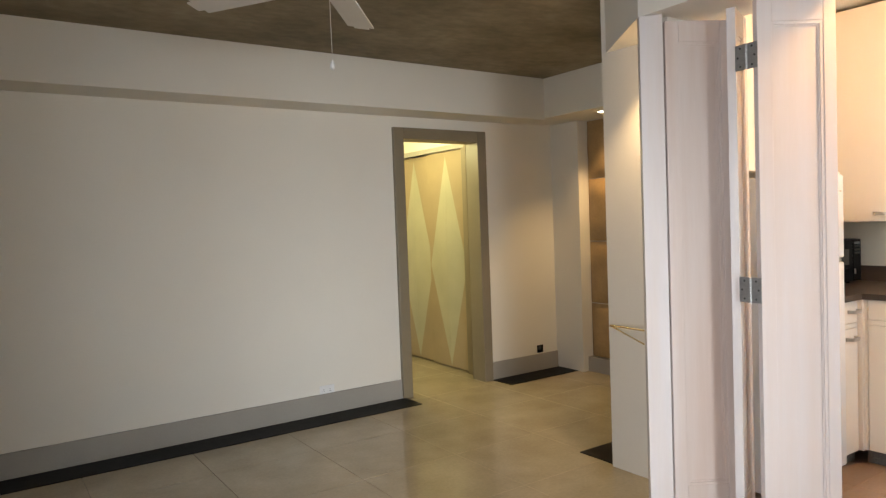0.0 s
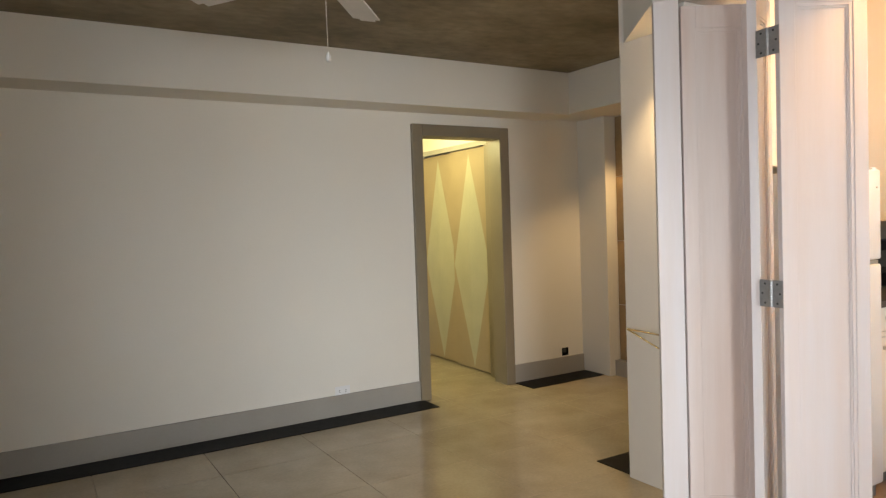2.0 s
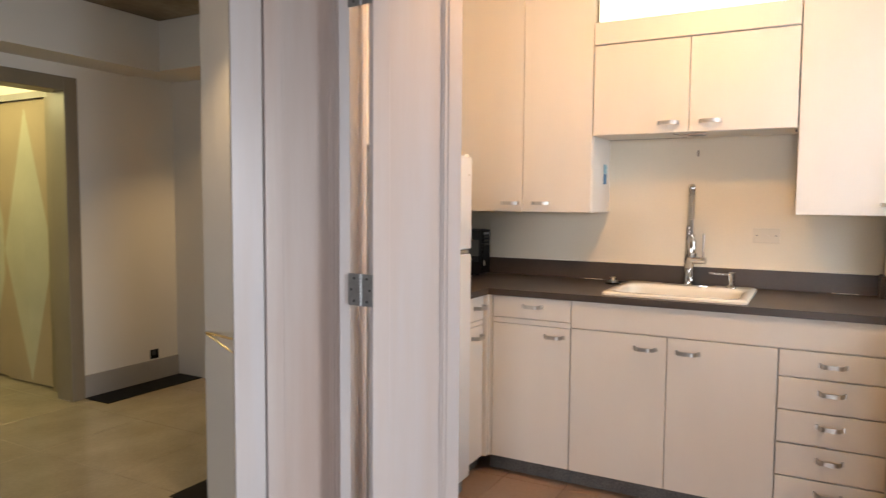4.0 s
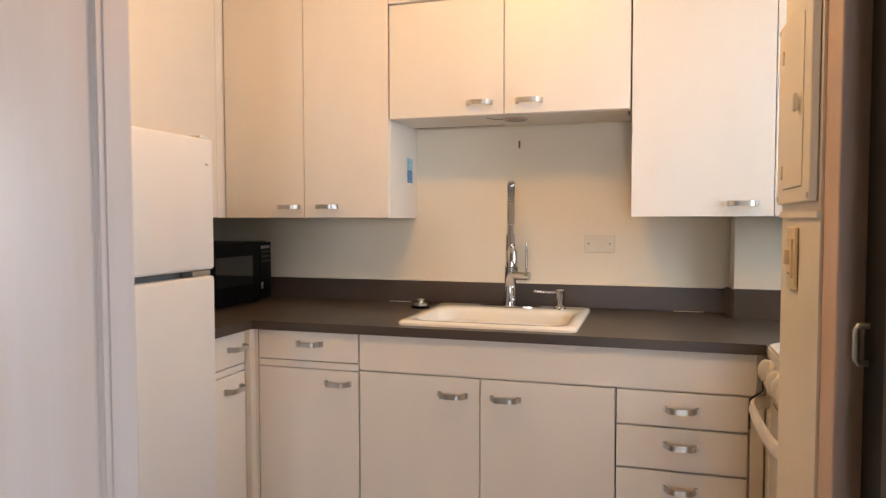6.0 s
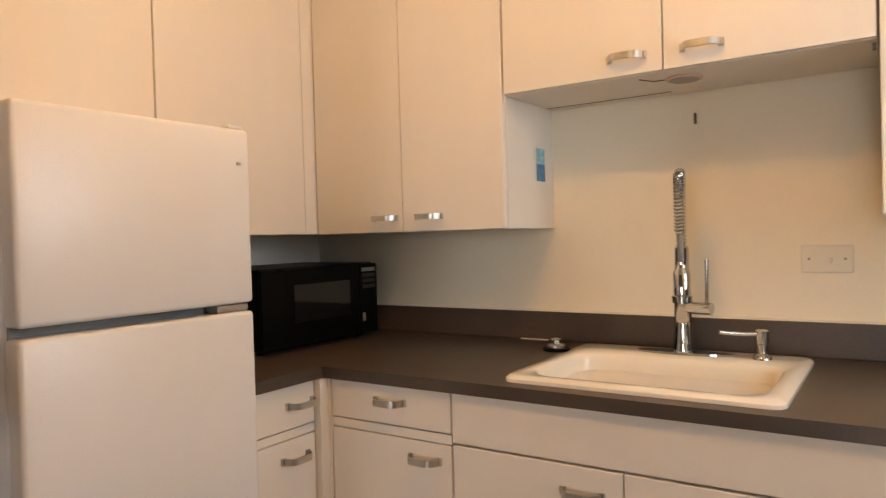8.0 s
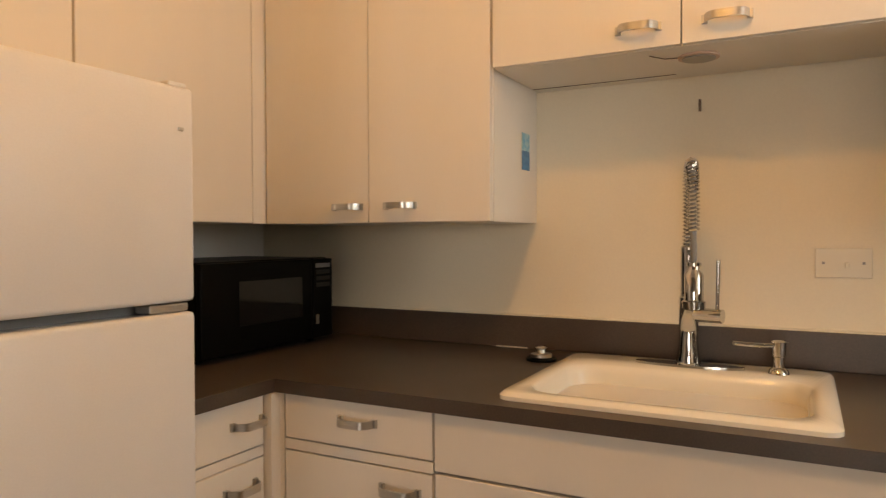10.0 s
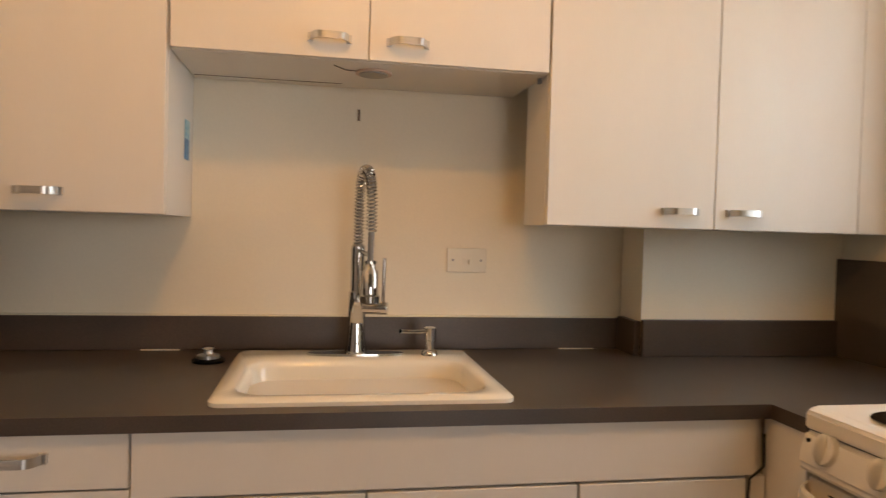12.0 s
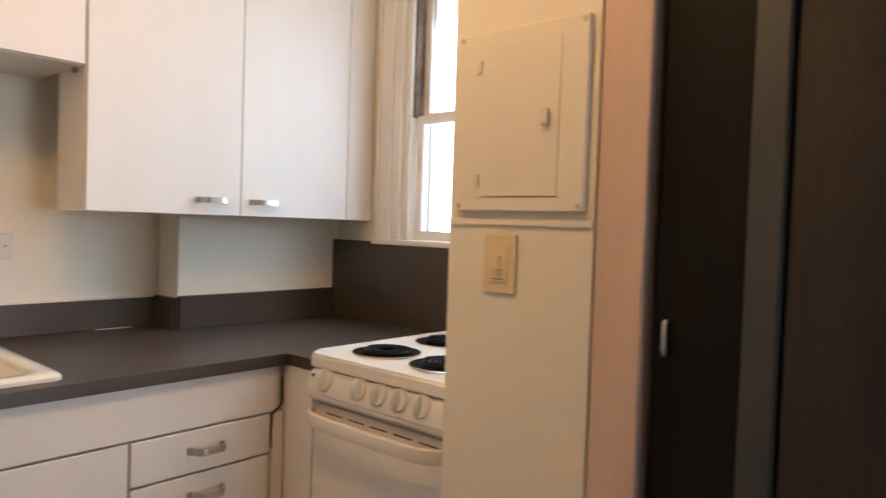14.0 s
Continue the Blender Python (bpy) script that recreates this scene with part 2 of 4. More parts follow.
setting("floor", box(-2.1, 7, -2.1, 8, -0.15, -0.006), GROUT, "pale stone floor bed with narrow joints", "floor")
bm = box(-2.0, 3.955, YB, YB + 0.13, 0, CEIL)
box(4.678, 5.54, YB, YB + 0.13, 0, CEIL, bm)
box(3.955, 4.678, YB, YB + 0.13, 2.02, CEIL, bm)
setting("wall_north", bm, PAINT, "smooth off-white painted living room wall with a doorway")
setting("beam", box(-2.0, 5.18, 5.1, YB - 0.002, 2.19, CEIL), PAINT, "white painted downstand beam along the wall", "beam")
bm = box(5.18, 5.9, 3.372, YB - 0.002, SOFFIT, CEIL)
setting("soffit_passage", bm, PAINT, "white dropped ceiling with a grey-lit fascia", "ceiling")
setting("wall_pier", box(5.54, 5.8, 5.08, YB + 0.13, 0, SOFFIT - 0.002), PAINT, "white painted wall return beside the niche")
setting("wall_niche", box(5.665, 5.95, 3.372, 5.078, 0, CEIL), PAINT, "white wall behind padded panels")
setting("ceiling", box(-2.1, 5.95, -2.1, 8, CEIL + 0.002, CEIL + 0.15), CONCRETE, "bare board-marked grey-brown concrete ceiling", "ceiling")
bm = box(-2.1, -2.0, -2.1, -0.4, 0, CEIL)
box(-2.1, -2.0, 1.2, YB, 0, CEIL, bm), box(-2.1, -2.0, -0.4, 1.2, 0, 0.5, bm), box(-2.1, -2.0, -0.4, 1.2, 2.1, CEIL, bm)
setting("wall_west", bm, PAINT, "off-white painted window wall")
# ceiling out of view, added in white for more bounce in the kitchen
setting("kitchen_bounce_ceiling", box(4.102, XS - 0.001, YW, 3.188, 2.5, CEIL), KPAINT, "unseen kitchen ceiling, made white to bounce light", "ceiling")
# unseen walls behind the walker, added; the inner one clips the bay's beam
bm = box(-2.0, 0.7, -2.1, -2.0, 0, CEIL)
box(1.6, 3.4, -2.1, -2.0, 0, CEIL, bm), box(0.7, 1.6, -2.1, -2.0, 0, 0.5, bm), box(0.7, 1.6, -2.1, -2.0, 2.1, CEIL, bm), box(-2.0, 1.4, -0.6, -0.5, 0, CEIL, bm)
setting("added_wall_south", bm, PAINT, "unseen off-white walls added to shape the bay's daylight")
# out of view, added to keep west daylight off the long wall's left
setting("shade_partition", box(-2.0, -0.6, 1.42, 1.52, 0, CEIL), PAINT, "unseen off-white partition added to shade the long wall")
bm = box(3.975, 4.1, 2.84, 3.37, 0, CEIL)
box(4.1, 5.82, 3.19, 3.37, 0, CEIL, bm)
setting("wall_kitchen_north", bm, PAINT, "white painted wall between passage and kitchen")
setting("wall_sink", box(XS, XS + 0.12, 0.1, 3.19, 0, CEIL), KPAINT, "cream painted kitchen wall behind the sink")
setting("wall_chase", box(5.515, XS - 0.001, YW, 0.872, 0, CEIL), KPAINT, "cream painted boxed-in pipe chase")
bm = box(4.34, 4.5, 0.07, YW, 0, CEIL)
box(5.165, 5.515, 0.07, YW, 0, CEIL, bm), box(4.5, 5.165, 0.07, YW, 0, 1.215, bm), box(4.5, 5.165, 0.07, YW, 2.12, CEIL, bm)
setting("wall_window", bm, KPAINT, "cream painted kitchen wall with a sash window")
setting("wall_pier_panel", box(4.016, 4.34, YW - 0.15, YP, 0, CEIL), KPAINT, "cream painted kitchen pier with a breaker panel")
setting("soffit_opening", prism([(3.974, 3.34), (3.6, 2.82), (3.6, 0.862), (4.015, 0.862), (4.015, 2.839), (3.974, 2.839)], 2.222, CEIL), PAINT, "white dropped ceiling over the folding doors", "ceiling")
setting("jamb_right", box(3.925, 4.014, 0.83, YP - 0.004, 0, 2.22, bevel=0.003), PINK_WOOD, "bare pinkish wood door jamb", "door frame")
setting("jamb_left", prism([(3.59, 2.806), (3.65, 2.731), (3.7, 2.771), (3.66, 2.838), (3.615, 2.838)], 0, 2.22), WASH, "whitewashed wooden door jamb", "door frame")
setting("wall_jamb", box(3.702, 3.973, 2.745, 2.838, 0, 2.22), PAINT, "white wall behind the jamb")
# hall behind the doorway
bm = box(3.1, 3.2, YB + 0.13, 7.1, 0, CEIL)
box(3.2, 5.3, 7.0, 7.1, 0, CEIL, bm), box(4.8, 4.95, YB + 0.13, 5.7, 0, CEIL, bm), box(4.8, 4.95, 5.7, 7.0, 2.06, CEIL, bm), box(4.8, 4.95, 6.945, 7.0, 0, 2.06, bm), box(5.2, 5.3, 5.54, 7.0, 0, CEIL, bm)
setting("wall_hall", bm, PAINT, "pale painted hall walls under a yellow lamp")
setting("ceiling_hall", box(3.2, 5.2, YB + 0.13, 7.0, 2.4, 2.5), PAINT, "white hall ceiling", "ceiling")
# baseboards and floor borders
for x0, x1 in ((-2.0, 3.87), (4.765, 5.538)):
    bm = box(x0, x1, YB - 0.016, YB - 0.001, 0.0, 0.15, bevel=0.003)
    box(x0, x1, YB - 0.02, YB - 0.001, 0.0, 0.02, bm)
    setting("baseboard", bm, GREY_TRIM, "taupe-grey painted baseboard", "baseboard")
    setting("floor_border", box(x0, x1 + (0.02 if x0 < 0 else 0), 5.15, YB - 0.021, -0.006, 0.004), BLACK_STONE, "polished black stone floor border", "floor")
setting("baseboard", box(3.2, 4.795, 6.982, 6.999, 0, 0.15, bevel=0.003), GREY_TRIM, "taupe-grey painted baseboard", "baseboard")
setting("baseboard", box(4.78, 4.798, YB + 0.13, 5.66, 0, 0.15), GREY_TRIM, "taupe-grey painted baseboard", "baseboard")
setting("floor_border", box(4.0, 5.6, 3.375, 3.64, -0.006, 0.004), BLACK_STONE, "polished black stone floor border", "floor")
setting("baseboard", box(5.6, 5.663, 3.4, 5.078, 0, 0.13), GREY_TRIM, "dark taupe baseboard under padded panels", "baseboard")

# doorway casing
door = thing("door_1", (4.32, YB, 0), "open doorway with a broad taupe painted casing", "doorway", kind="structure")
for nm, b in (("casing", (3.87, 3.958, YB - 0.03, YB + 0.14, 0, 2.105)), ("casing", (4.676, 4.765, YB - 0.03, YB + 0.14, 0, 2.105)), ("head_casing", (3.959, 4.675, YB - 0.03, YB + 0.14, 2.015, 2.105))):
    part(nm, box(*b, bevel=0.004), DOOR_TRIM, door)

# sliding closet doors with raised kites
closet = thing("sliding_closet", (4.8, 6.3, 0), "sliding closet doors in tan linen with pale raised diamonds", "closet")
part("track", box(4.77, 4.86, 5.7, 6.944, 2.03, 2.058), GREY_TRIM, closet, "grey double door track")
part("track_lip", box(4.764, 4.77, 5.7, 6.944, 2.012, 2.05), GREY_TRIM, closet)
part("side_trim", box(4.765, 4.83, 5.672, 5.742, 0, 2.06, bevel=0.003), DOOR_TRIM, closet, "olive painted side trim")
for i, y0 in enumerate((5.744, 6.332)):
    y1, x = y0 + (0.595 if i == 0 else 0.61), 4.8 + 0.032 * i
    d = part("sliding_door", box(x, x + 0.028, y0, y1, 0.012, 2.01, bevel=0.003), CLOSET, closet)
    ym, zm = y0 + 0.293, 0.955
    bm = bmesh.new()
    c = bm.verts.new((x - 0.022, ym, zm))
    ring = [bm.verts.new(p) for p in ((x - 0.0012, ym, 1.965), (x - 0.0012, y0 + 0.583, zm), (x - 0.0012, ym, 0.025), (x - 0.0012, y0 + 0.004, zm))]
    for k in range(4):
        bm.faces.new((c, ring[k], ring[(k + 1) % 4]))
    bm.faces.new(ring)
    bmesh.ops.recalc_face_normals(bm, faces=bm.faces[:])
    part("diamond", bm, FACET, d, "pale faceted linen diamond")

# padded panels in the niche
padded = thing("padded_panels", (5.63, 4.3, 0), "tall stack of gold-brown padded leather wall panels", "wall panel")
for z0, z1 in ((0.132, 0.6), (0.605, 1.145), (1.15, 1.69), (1.695, 2.195)):
    own = bmesh.new()
    ny, nz = 22, 12
    grid = [[None] * (nz + 1) for _ in range(ny + 1)]
    for i in range(ny + 1):
        for k in range(nz + 1):
            u, v = i / ny, k / nz
            y, z = 3.4 + 1.675 * u, z0 + (z1 - z0) * v
            puff = 0.045 * (1 - abs(2 * v - 1) ** 4) * (1 - abs(2 * u - 1) ** 20)
            puff += 0.012 * noise.noise((y * 5, z * 9, 2.0 + z0)) * (1 - abs(2 * v - 1))
            grid[i][k] = own.verts.new((5.66 - max(puff, 0.002), y, z))
    for i in range(ny):
        for k in range(nz):
            own.faces.new((grid[i][k], grid[i][k + 1], grid[i + 1][k + 1], grid[i + 1][k]))
    edge = bmesh.ops.extrude_face_region(own, geom=own.faces[:])
    bmesh.ops.translate(own, verts=[v for v in edge["geom"] if isinstance(v, bmesh.types.BMVert)], vec=(0.002, 0, 0))
    bmesh.ops.recalc_face_normals(own, faces=own.faces[:])
    part("pad", own, GOLD_PAD, padded, smooth=True)

# ---- kitchen cabinets ----


def pull(parent, y, z, x, axis="y"):
    """A bowed flat bar handle on a front: axis y for the sink wall, x for the side bank."""
    own = bmesh.new()
    rows = []
    for i in range(13):
        u = -1 + i / 6
        out = 0.006 + 0.026 * (1 - abs(u) ** 5)
        rows.append((0.045 * u, out))
    for (a0, o0), (a1, o1) in zip(rows, rows[1:]):
        for h0, h1, d in ((-0.0085, 0.0085, 0.005),):
            vs = []
            for a, o in ((a0, o0), (a1, o1)):
                for dd in (0, d):
                    for h in (h0, h1):
                        vs.append(own.verts.new((-(o + dd) if axis == "y" else a, a if axis == "y" else -(o + dd), h)))
            for f in ((0, 1, 5, 4), (2, 6, 7, 3), (0, 4, 6, 2), (1, 3, 7, 5)):
                own.faces.new([vs[k] for k in f])
    for s in (-1, 1):
        if axis == "y":
            box(-0.008, 0.0, s * 0.045 - 0.006, s * 0.045 + 0.006, -0.009, 0.009, own)
        else:
            box(s * 0.045 - 0.006, s * 0.045 + 0.006, -0.008, 0.0, -0.009, 0.009, own)
    bmesh.ops.remove_doubles(own, verts=own.verts[:], dist=1e-5)
    bmesh.ops.recalc_face_normals(own, faces=own.faces[:])
    bmesh.ops.translate(own, verts=own.verts[:], vec=(x, y, z) if axis == "y" else (y, x, z))
    return part("handle", own, STEEL, parent, "brushed steel bow handle", smooth=True)


UF, GAP = 5.32, 0.0016    # front plane of the upper cabinets
BF = 4.977                # front plane of the base cabinets


def upper(label, y0, y1, z0, z1, doors, group="upper kitchen cabinets", back=XS - 0.002):
    c = thing("wall_cabinet", (back, (y0 + y1) / 2, z0), label, "cabinet", group)
    part("body", box(UF + 0.019, back, y0, y1, z0, z1), CABINET, c)
    for a, b, hy in doors:
        d = part("door", box(UF, UF + 0.018, a + GAP, b - GAP, z0 + 0.001, z1, bevel=0.0015), CABINET, c)
        if hy is not None:
            pull(d, hy, z0 + 0.045, UF)
    return c


upper("white painted upper cabinet with two plain doors", 2.139, 2.872, 1.277, 2.48, ((2.139, 2.505, 2.403), (2.505, 2.872, 2.574)))
upper("short white cabinet above the sink with two doors", 1.236, 2.135, 1.657, 2.09, ((1.236, 1.685, 1.592), (1.685, 2.135, 1.777)))
upper("white painted upper cabinet beside the window", 0.225, 1.232, 1.279, 2.48, ((0.773, 1.232, 0.871), (0.345, 0.773, 0.689), (0.225, 0.345, None)), back=5.512)
# valance and lit cornice box above the short cabinet
cornice = thing("light_cornice", (5.45, 1.685, 2.1), "lit cornice box with a bright diffuser over a cabinet", "lamp")
part("valance", box(UF - 0.01, XS - 0.003, 1.236, 2.135, 2.094, 2.2, bevel=0.003), CABINET, cornice, "cream painted board")
part("diffuser", box(UF + 0.0, UF + 0.012, 1.25, 2.115, 2.205, 2.47), DIFFUSER, cornice, "bright warm white diffuser")
part("housing", box(UF + 0.02, XS - 0.003, 1.25, 2.115, 2.205, 2.475), CABINET, cornice)
cl = thing("ceiling_lamp", (4.19, 1.735, 2.5), "small round kitchen ceiling lamp", "lamp")
part("base", lathe([(0.07, -0.02), (0.075, -0.001)], (4.19, 1.735, 2.5)), FAN_WHITE, cl, smooth=True)
# cabinets over the fridge
YU = 2.872
c = thing("wall_cabinet", (4.7, 3.18, 1.28), "white painted cabinets over the refrigerator with plain doors", "cabinet", "upper kitchen cabinets")
part("body", box(4.72, 5.3, YU + 0.021, 3.188, 1.28, 2.48), CABINET, c)
part("body", box(4.12, 4.718, YU + 0.021, 3.188, 1.57, 2.48), CABINET, c)
part("filler", box(5.268, UF + 0.018, YU + 0.004, YU + 0.02, 1.279, 2.48, bevel=0.002), CABINET, c)
part("door", box(4.715, 5.262, YU, YU + 0.02, 1.28, 2.48, bevel=0.003), CABINET, c)
part("door", box(4.125, 4.71, YU, YU + 0.02, 1.57, 2.48, bevel=0.003), CABINET, c)

# base cabinets, sink wall
TOE = 0.085


def base(label, y0, y1):
    c = thing("base_cabinet", (BF + 0.2, (y0 + y1) / 2, 0), label, "cabinet", "base kitchen cabinets")
    part("body", box(BF + 0.02, XS - 0.004, y0, y1, TOE, 0.879), CABINET, c)
    part("toe_kick", box(BF + 0.06, XS - 0.004, y0, y1, 0.0, TOE), TOE_STONE, c, "grey speckled recessed toe kick")
    return c


def front(parent, name, y0, y1, z0, z1, hy=None, hz=None):
    d = part(name, box(BF, BF + 0.018, y0 + GAP, y1 - GAP, z0 + GAP, z1 - GAP, bevel=0.0018), CABINET, parent)
    if hy is not None:
        pull(d, hy, hz, BF)
    return d


c = base("white base cabinet with one drawer over a door", 2.119, 2.542)
front(c, "drawer", 2.119, 2.51, 0.775, 0.879, 2.305, 0.837)
front(c, "door", 2.119, 2.51, TOE, 0.748, 2.197, 0.704)
part("rail", box(BF + 0.001, BF + 0.018, 2.119, 2.51, 0.75, 0.773), CABINET, c)
part("stile", box(BF + 0.001, BF + 0.018, 2.513, 2.543, TOE, 0.879), CABINET, c)
c = base("white sink base cabinet with apron and two doors", 1.262, 2.116)
part("apron", box(BF + 0.001, BF + 0.018, 0.865, 2.116, 0.756, 0.879, bevel=0.002), CABINET, c, "long white painted apron panel")
front(c, "door", 1.69, 2.116, TOE, 0.752, 1.782, 0.694)
front(c, "door", 1.262, 1.69, TOE, 0.752, 1.605, 0.694)
c = base("white base cabinet with a stack of drawers", 0.84, 1.259)
for z0, z1 in ((0.645, 0.752), (0.512, 0.642), (0.378, 0.509), (0.243, 0.375), (TOE, 0.24)):
    front(c, "drawer", 0.883, 1.259, z0, z1, 1.07, z1 - 0.05)
part("stile", box(BF + 0.001, BF + 0.018, 0.842, 0.878, TOE, 0.753), CABINET, c)
# split board at the end of the apron
part("crack", tube([(BF - 0.001, 0.848, 0.845), (BF - 0.001, 0.847, 0.775), (BF - 0.001, 0.862, 0.762), (BF - 0.001, 0.879, 0.75), (BF - 0.001, 0.882, 0.70), (BF - 0.001, 0.881, 0.66)], 0.0028, seg=6), DARK, c, "dark split in the paint")

# side bank base cabinet, beside the fridge
c = thing("base_cabinet", (4.85, 2.9, 0), "narrow white base cabinet with drawer and door", "cabinet", "base kitchen cabinets")
YS = 2.545
part("body", box(4.715, BF + 0.018, YS + 0.02, 3.186, TOE, 0.879), CABINET, c)
part("toe_kick", box(4.715, BF + 0.05, YS + 0.06, 3.186, 0, TOE), TOE_STONE, c, "grey speckled recessed toe kick")
d = part("drawer", box(4.718, 4.945, YS, YS + 0.018, 0.763, 0.879, bevel=0.003), CABINET, c)
pull(d, 4.89, 0.825, YS, "x")
d = part("door", box(4.718, 4.945, YS, YS + 0.018, TOE, 0.735, bevel=0.003), CABINET, c)
pull(d, 4.868, 0.685, YS, "x")
part("rail", box(4.718, 4.945, YS + 0.002, YS + 0.018, 0.738, 0.76), CABINET, c)
part("stile", box(4.948, BF + 0.018, YS - 0.02, YS + 0.018, TOE, 0.879), CABINET, c)
# end panel between drawers and stove
setting("filler_panel", box(4.86, BF + 0.018, 0.62, 0.836, 0.0, 0.879), CABINET, "white painted cabinet end panel", "cabinet panel")

# worktop: an L with a cut-out for the sink, and its splashbacks
CF = 4.965
SX0, SX1, SY0, SY1 = 5.012, 5.55, 1.385, 1.995
top = thing("worktop", (5.3, 1.7, 0.87), "dark brown-grey laminate worktop with square front edge", "worktop")
bm = bmesh.new()
T0, T1 = 0.88, 0.911
for b in ((CF, SX0 + 0.03, 0.842, 2.53), (SX1 - 0.03, XS - 0.004, 0.842, 3.186), (SX0 + 0.03, SX1 - 0.03, 0.842, SY0 + 0.03), (SX0 + 0.03, SX1 - 0.03, SY1 - 0.03, 2.53), (4.712, SX1 - 0.03, 2.53, 3.186), (4.858, 5.51, 0.23, 0.842)):
    box(b[0], b[1], b[2], b[3], T0, T1, bm)
bmesh.ops.remove_doubles(bm, verts=bm.verts[:], dist=1e-4)
part("slab", bm, COUNTER, top)
part("splashback", box(XS - 0.022, XS - 0.002, 0.874, 3.186, 0.9115, 1.005, bevel=0.002), COUNTER, top)
part("splashback", box(5.494, 5.513, 0.245, 0.874, 0.9115, 1.018, bevel=0.002), COUNTER, top)
part("splashback", box(5.5135, XS - 0.023, 0.873, 0.892, 0.9115, 1.012, bevel=0.002), COUNTER, top)
part("splashback", box(4.36, 5.513, 0.224, 0.243, 0.9105, 1.205, bevel=0.002), COUNTER, top, "tall dark laminate panel under the window")
part("splashback", box(4.72, XS - 0.023, 3.168, 3.187, 0.9115, 1.005, bevel=0.002), COUNTER, top)

part("caulk", box(XS - 0.0225, XS - 0.0015, 0.9, 3.16, 1.0055, 1.0085), KPAINT, top, "thin painted caulk line")

for y0, y1 in ((0.966, 1.076), (2.16, 2.26)):
    part("caulk", box(XS - 0.0275, XS - 0.0225, y0, y1, 0.9112, 0.9145, bevel=0.001), WHITE_PLASTIC, top, "broken white caulk bead")
# sink: rim, rounded bowl and waste
sink = thing("sink", (5.28, 1.69, 0.91), "cream enamelled single-bowl drop-in sink", "sink")


def rounded(x0, x1, y0, y1, r, n=6):
    pts = []
    for cx, cy, a0 in ((x1 - r, y1 - r, 0), (x0 + r, y1 - r, 90), (x0 + r, y0 + r, 180), (x1 - r, y0 + r, 270)):
        for k in range(n + 1):
            a = radians(a0 + 90 * k / n)
            pts.append((cx + r * math.cos(a), cy + r * math.sin(a)))
    return pts


bm = bmesh.new()
loops = [(rounded(SX0, SX1, SY0, SY1, 0.03), 0.911), (rounded(SX0, SX1, SY0, SY1, 0.03), 0.919), (rounded(SX0 + 0.008, SX1 - 0.008, SY0 + 0.008, SY1 - 0.008, 0.028), 0.926),
         (rounded(SX0 + 0.038, 5.408, SY0 + 0.038, SY1 - 0.038, 0.075), 0.9255), (rounded(SX0 + 0.044, 5.402, SY0 + 0.044, SY1 - 0.044, 0.072), 0.921), (rounded(SX0 + 0.05, 5.396, SY0 + 0.05, SY1 - 0.05, 0.07), 0.908),
         (rounded(SX0 + 0.058, 5.388, SY0 + 0.06, SY1 - 0.06, 0.07), 0.76), (rounded(SX0 + 0.08, 5.37, SY0 + 0.085, SY1 - 0.085, 0.06), 0.725), (rounded(SX0 + 0.12, 5.33, SY0 + 0.125, SY1 - 0.125, 0.05), 0.712)]
rings = [[bm.verts.new((x, y, z)) for x, y in pts] for pts, z in loops]
for a, b in zip(rings, rings[1:]):
    for k in range(len(a)):
        bm.faces.new((a[k], a[(k + 1) % len(a)], b[(k + 1) % len(a)], b[k]))
bm.faces.new(rings[-1])
bmesh.ops.recalc_face_normals(bm, faces=bm.faces[:])
part("bowl", bm, SINK, sink, smooth=True)
part("drain", lathe([(0.045, 0), (0.045, 0.004), (0.03, 0.002)], (5.22, 1.69, 0.713)), STEEL, sink, "steel drain ring", smooth=True)

# spring faucet
FX, FY, FZ = 5.475, 1.69, 0.926
fa = thing("faucet", (FX, FY, FZ), "tall chrome pull-down faucet with a spring neck", "faucet")
own = bmesh.new()
ring = [own.verts.new((FX + 0.028 * math.sin(a), FY + 0.125 * math.cos(a), FZ)) for a in [2 * math.pi * k / 40 for k in range(40)]]
f = own.faces.new(ring)
e = bmesh.ops.extrude_face_region(own, geom=[f])
bmesh.ops.translate(own, verts=[v for v in e["geom"] if isinstance(v, bmesh.types.BMVert)], vec=(0, 0, 0.006))
bmesh.ops.recalc_face_normals(own, faces=own.faces[:])
part("deck_plate", own, CHROME, fa)
part("body", lathe([(0.029, 0.006), (0.029, 0.014), (0.025, 0.03), (0.021, 0.075), (0.0195, 0.085), (0.022, 0.088), (0.022, 0.165), (0.0185, 0.168), (0.0185, 0.285), (0.014, 0.29)], (FX, FY, FZ)), CHROME, fa, smooth=True)
# neck: arch leaning over the bowl, wound with a spring
DX, DY = -0.11, -0.025
neck = [Vector((FX, FY, FZ + 0.285 + 0.1 * k / 6)) for k in range(7)]
for k in range(1, 15):
    a = math.pi * k / 14
    s = (1 - math.cos(a)) / 2
    neck.append(Vector((FX + DX * s, FY + DY * s, FZ + 0.385 + 0.095 * math.sin(a) ** 0.8)))
end = neck[-1]
neck += [end - Vector((0, 0, 0.03 * k)) for k in range(1, 3)]
tail = [neck[-1] - Vector((-0.003 * k, 0, 0.03 * k)) for k in range(0, 4)]
part("hose", tube(neck + tail[1:], 0.0075, seg=10), RUBBER, fa, "grey spray hose", smooth=True)
lens = [0]
for p, q in zip(neck, neck[1:]):
    lens.append(lens[-1] + (q - p).length)
coil, turns = [], 46
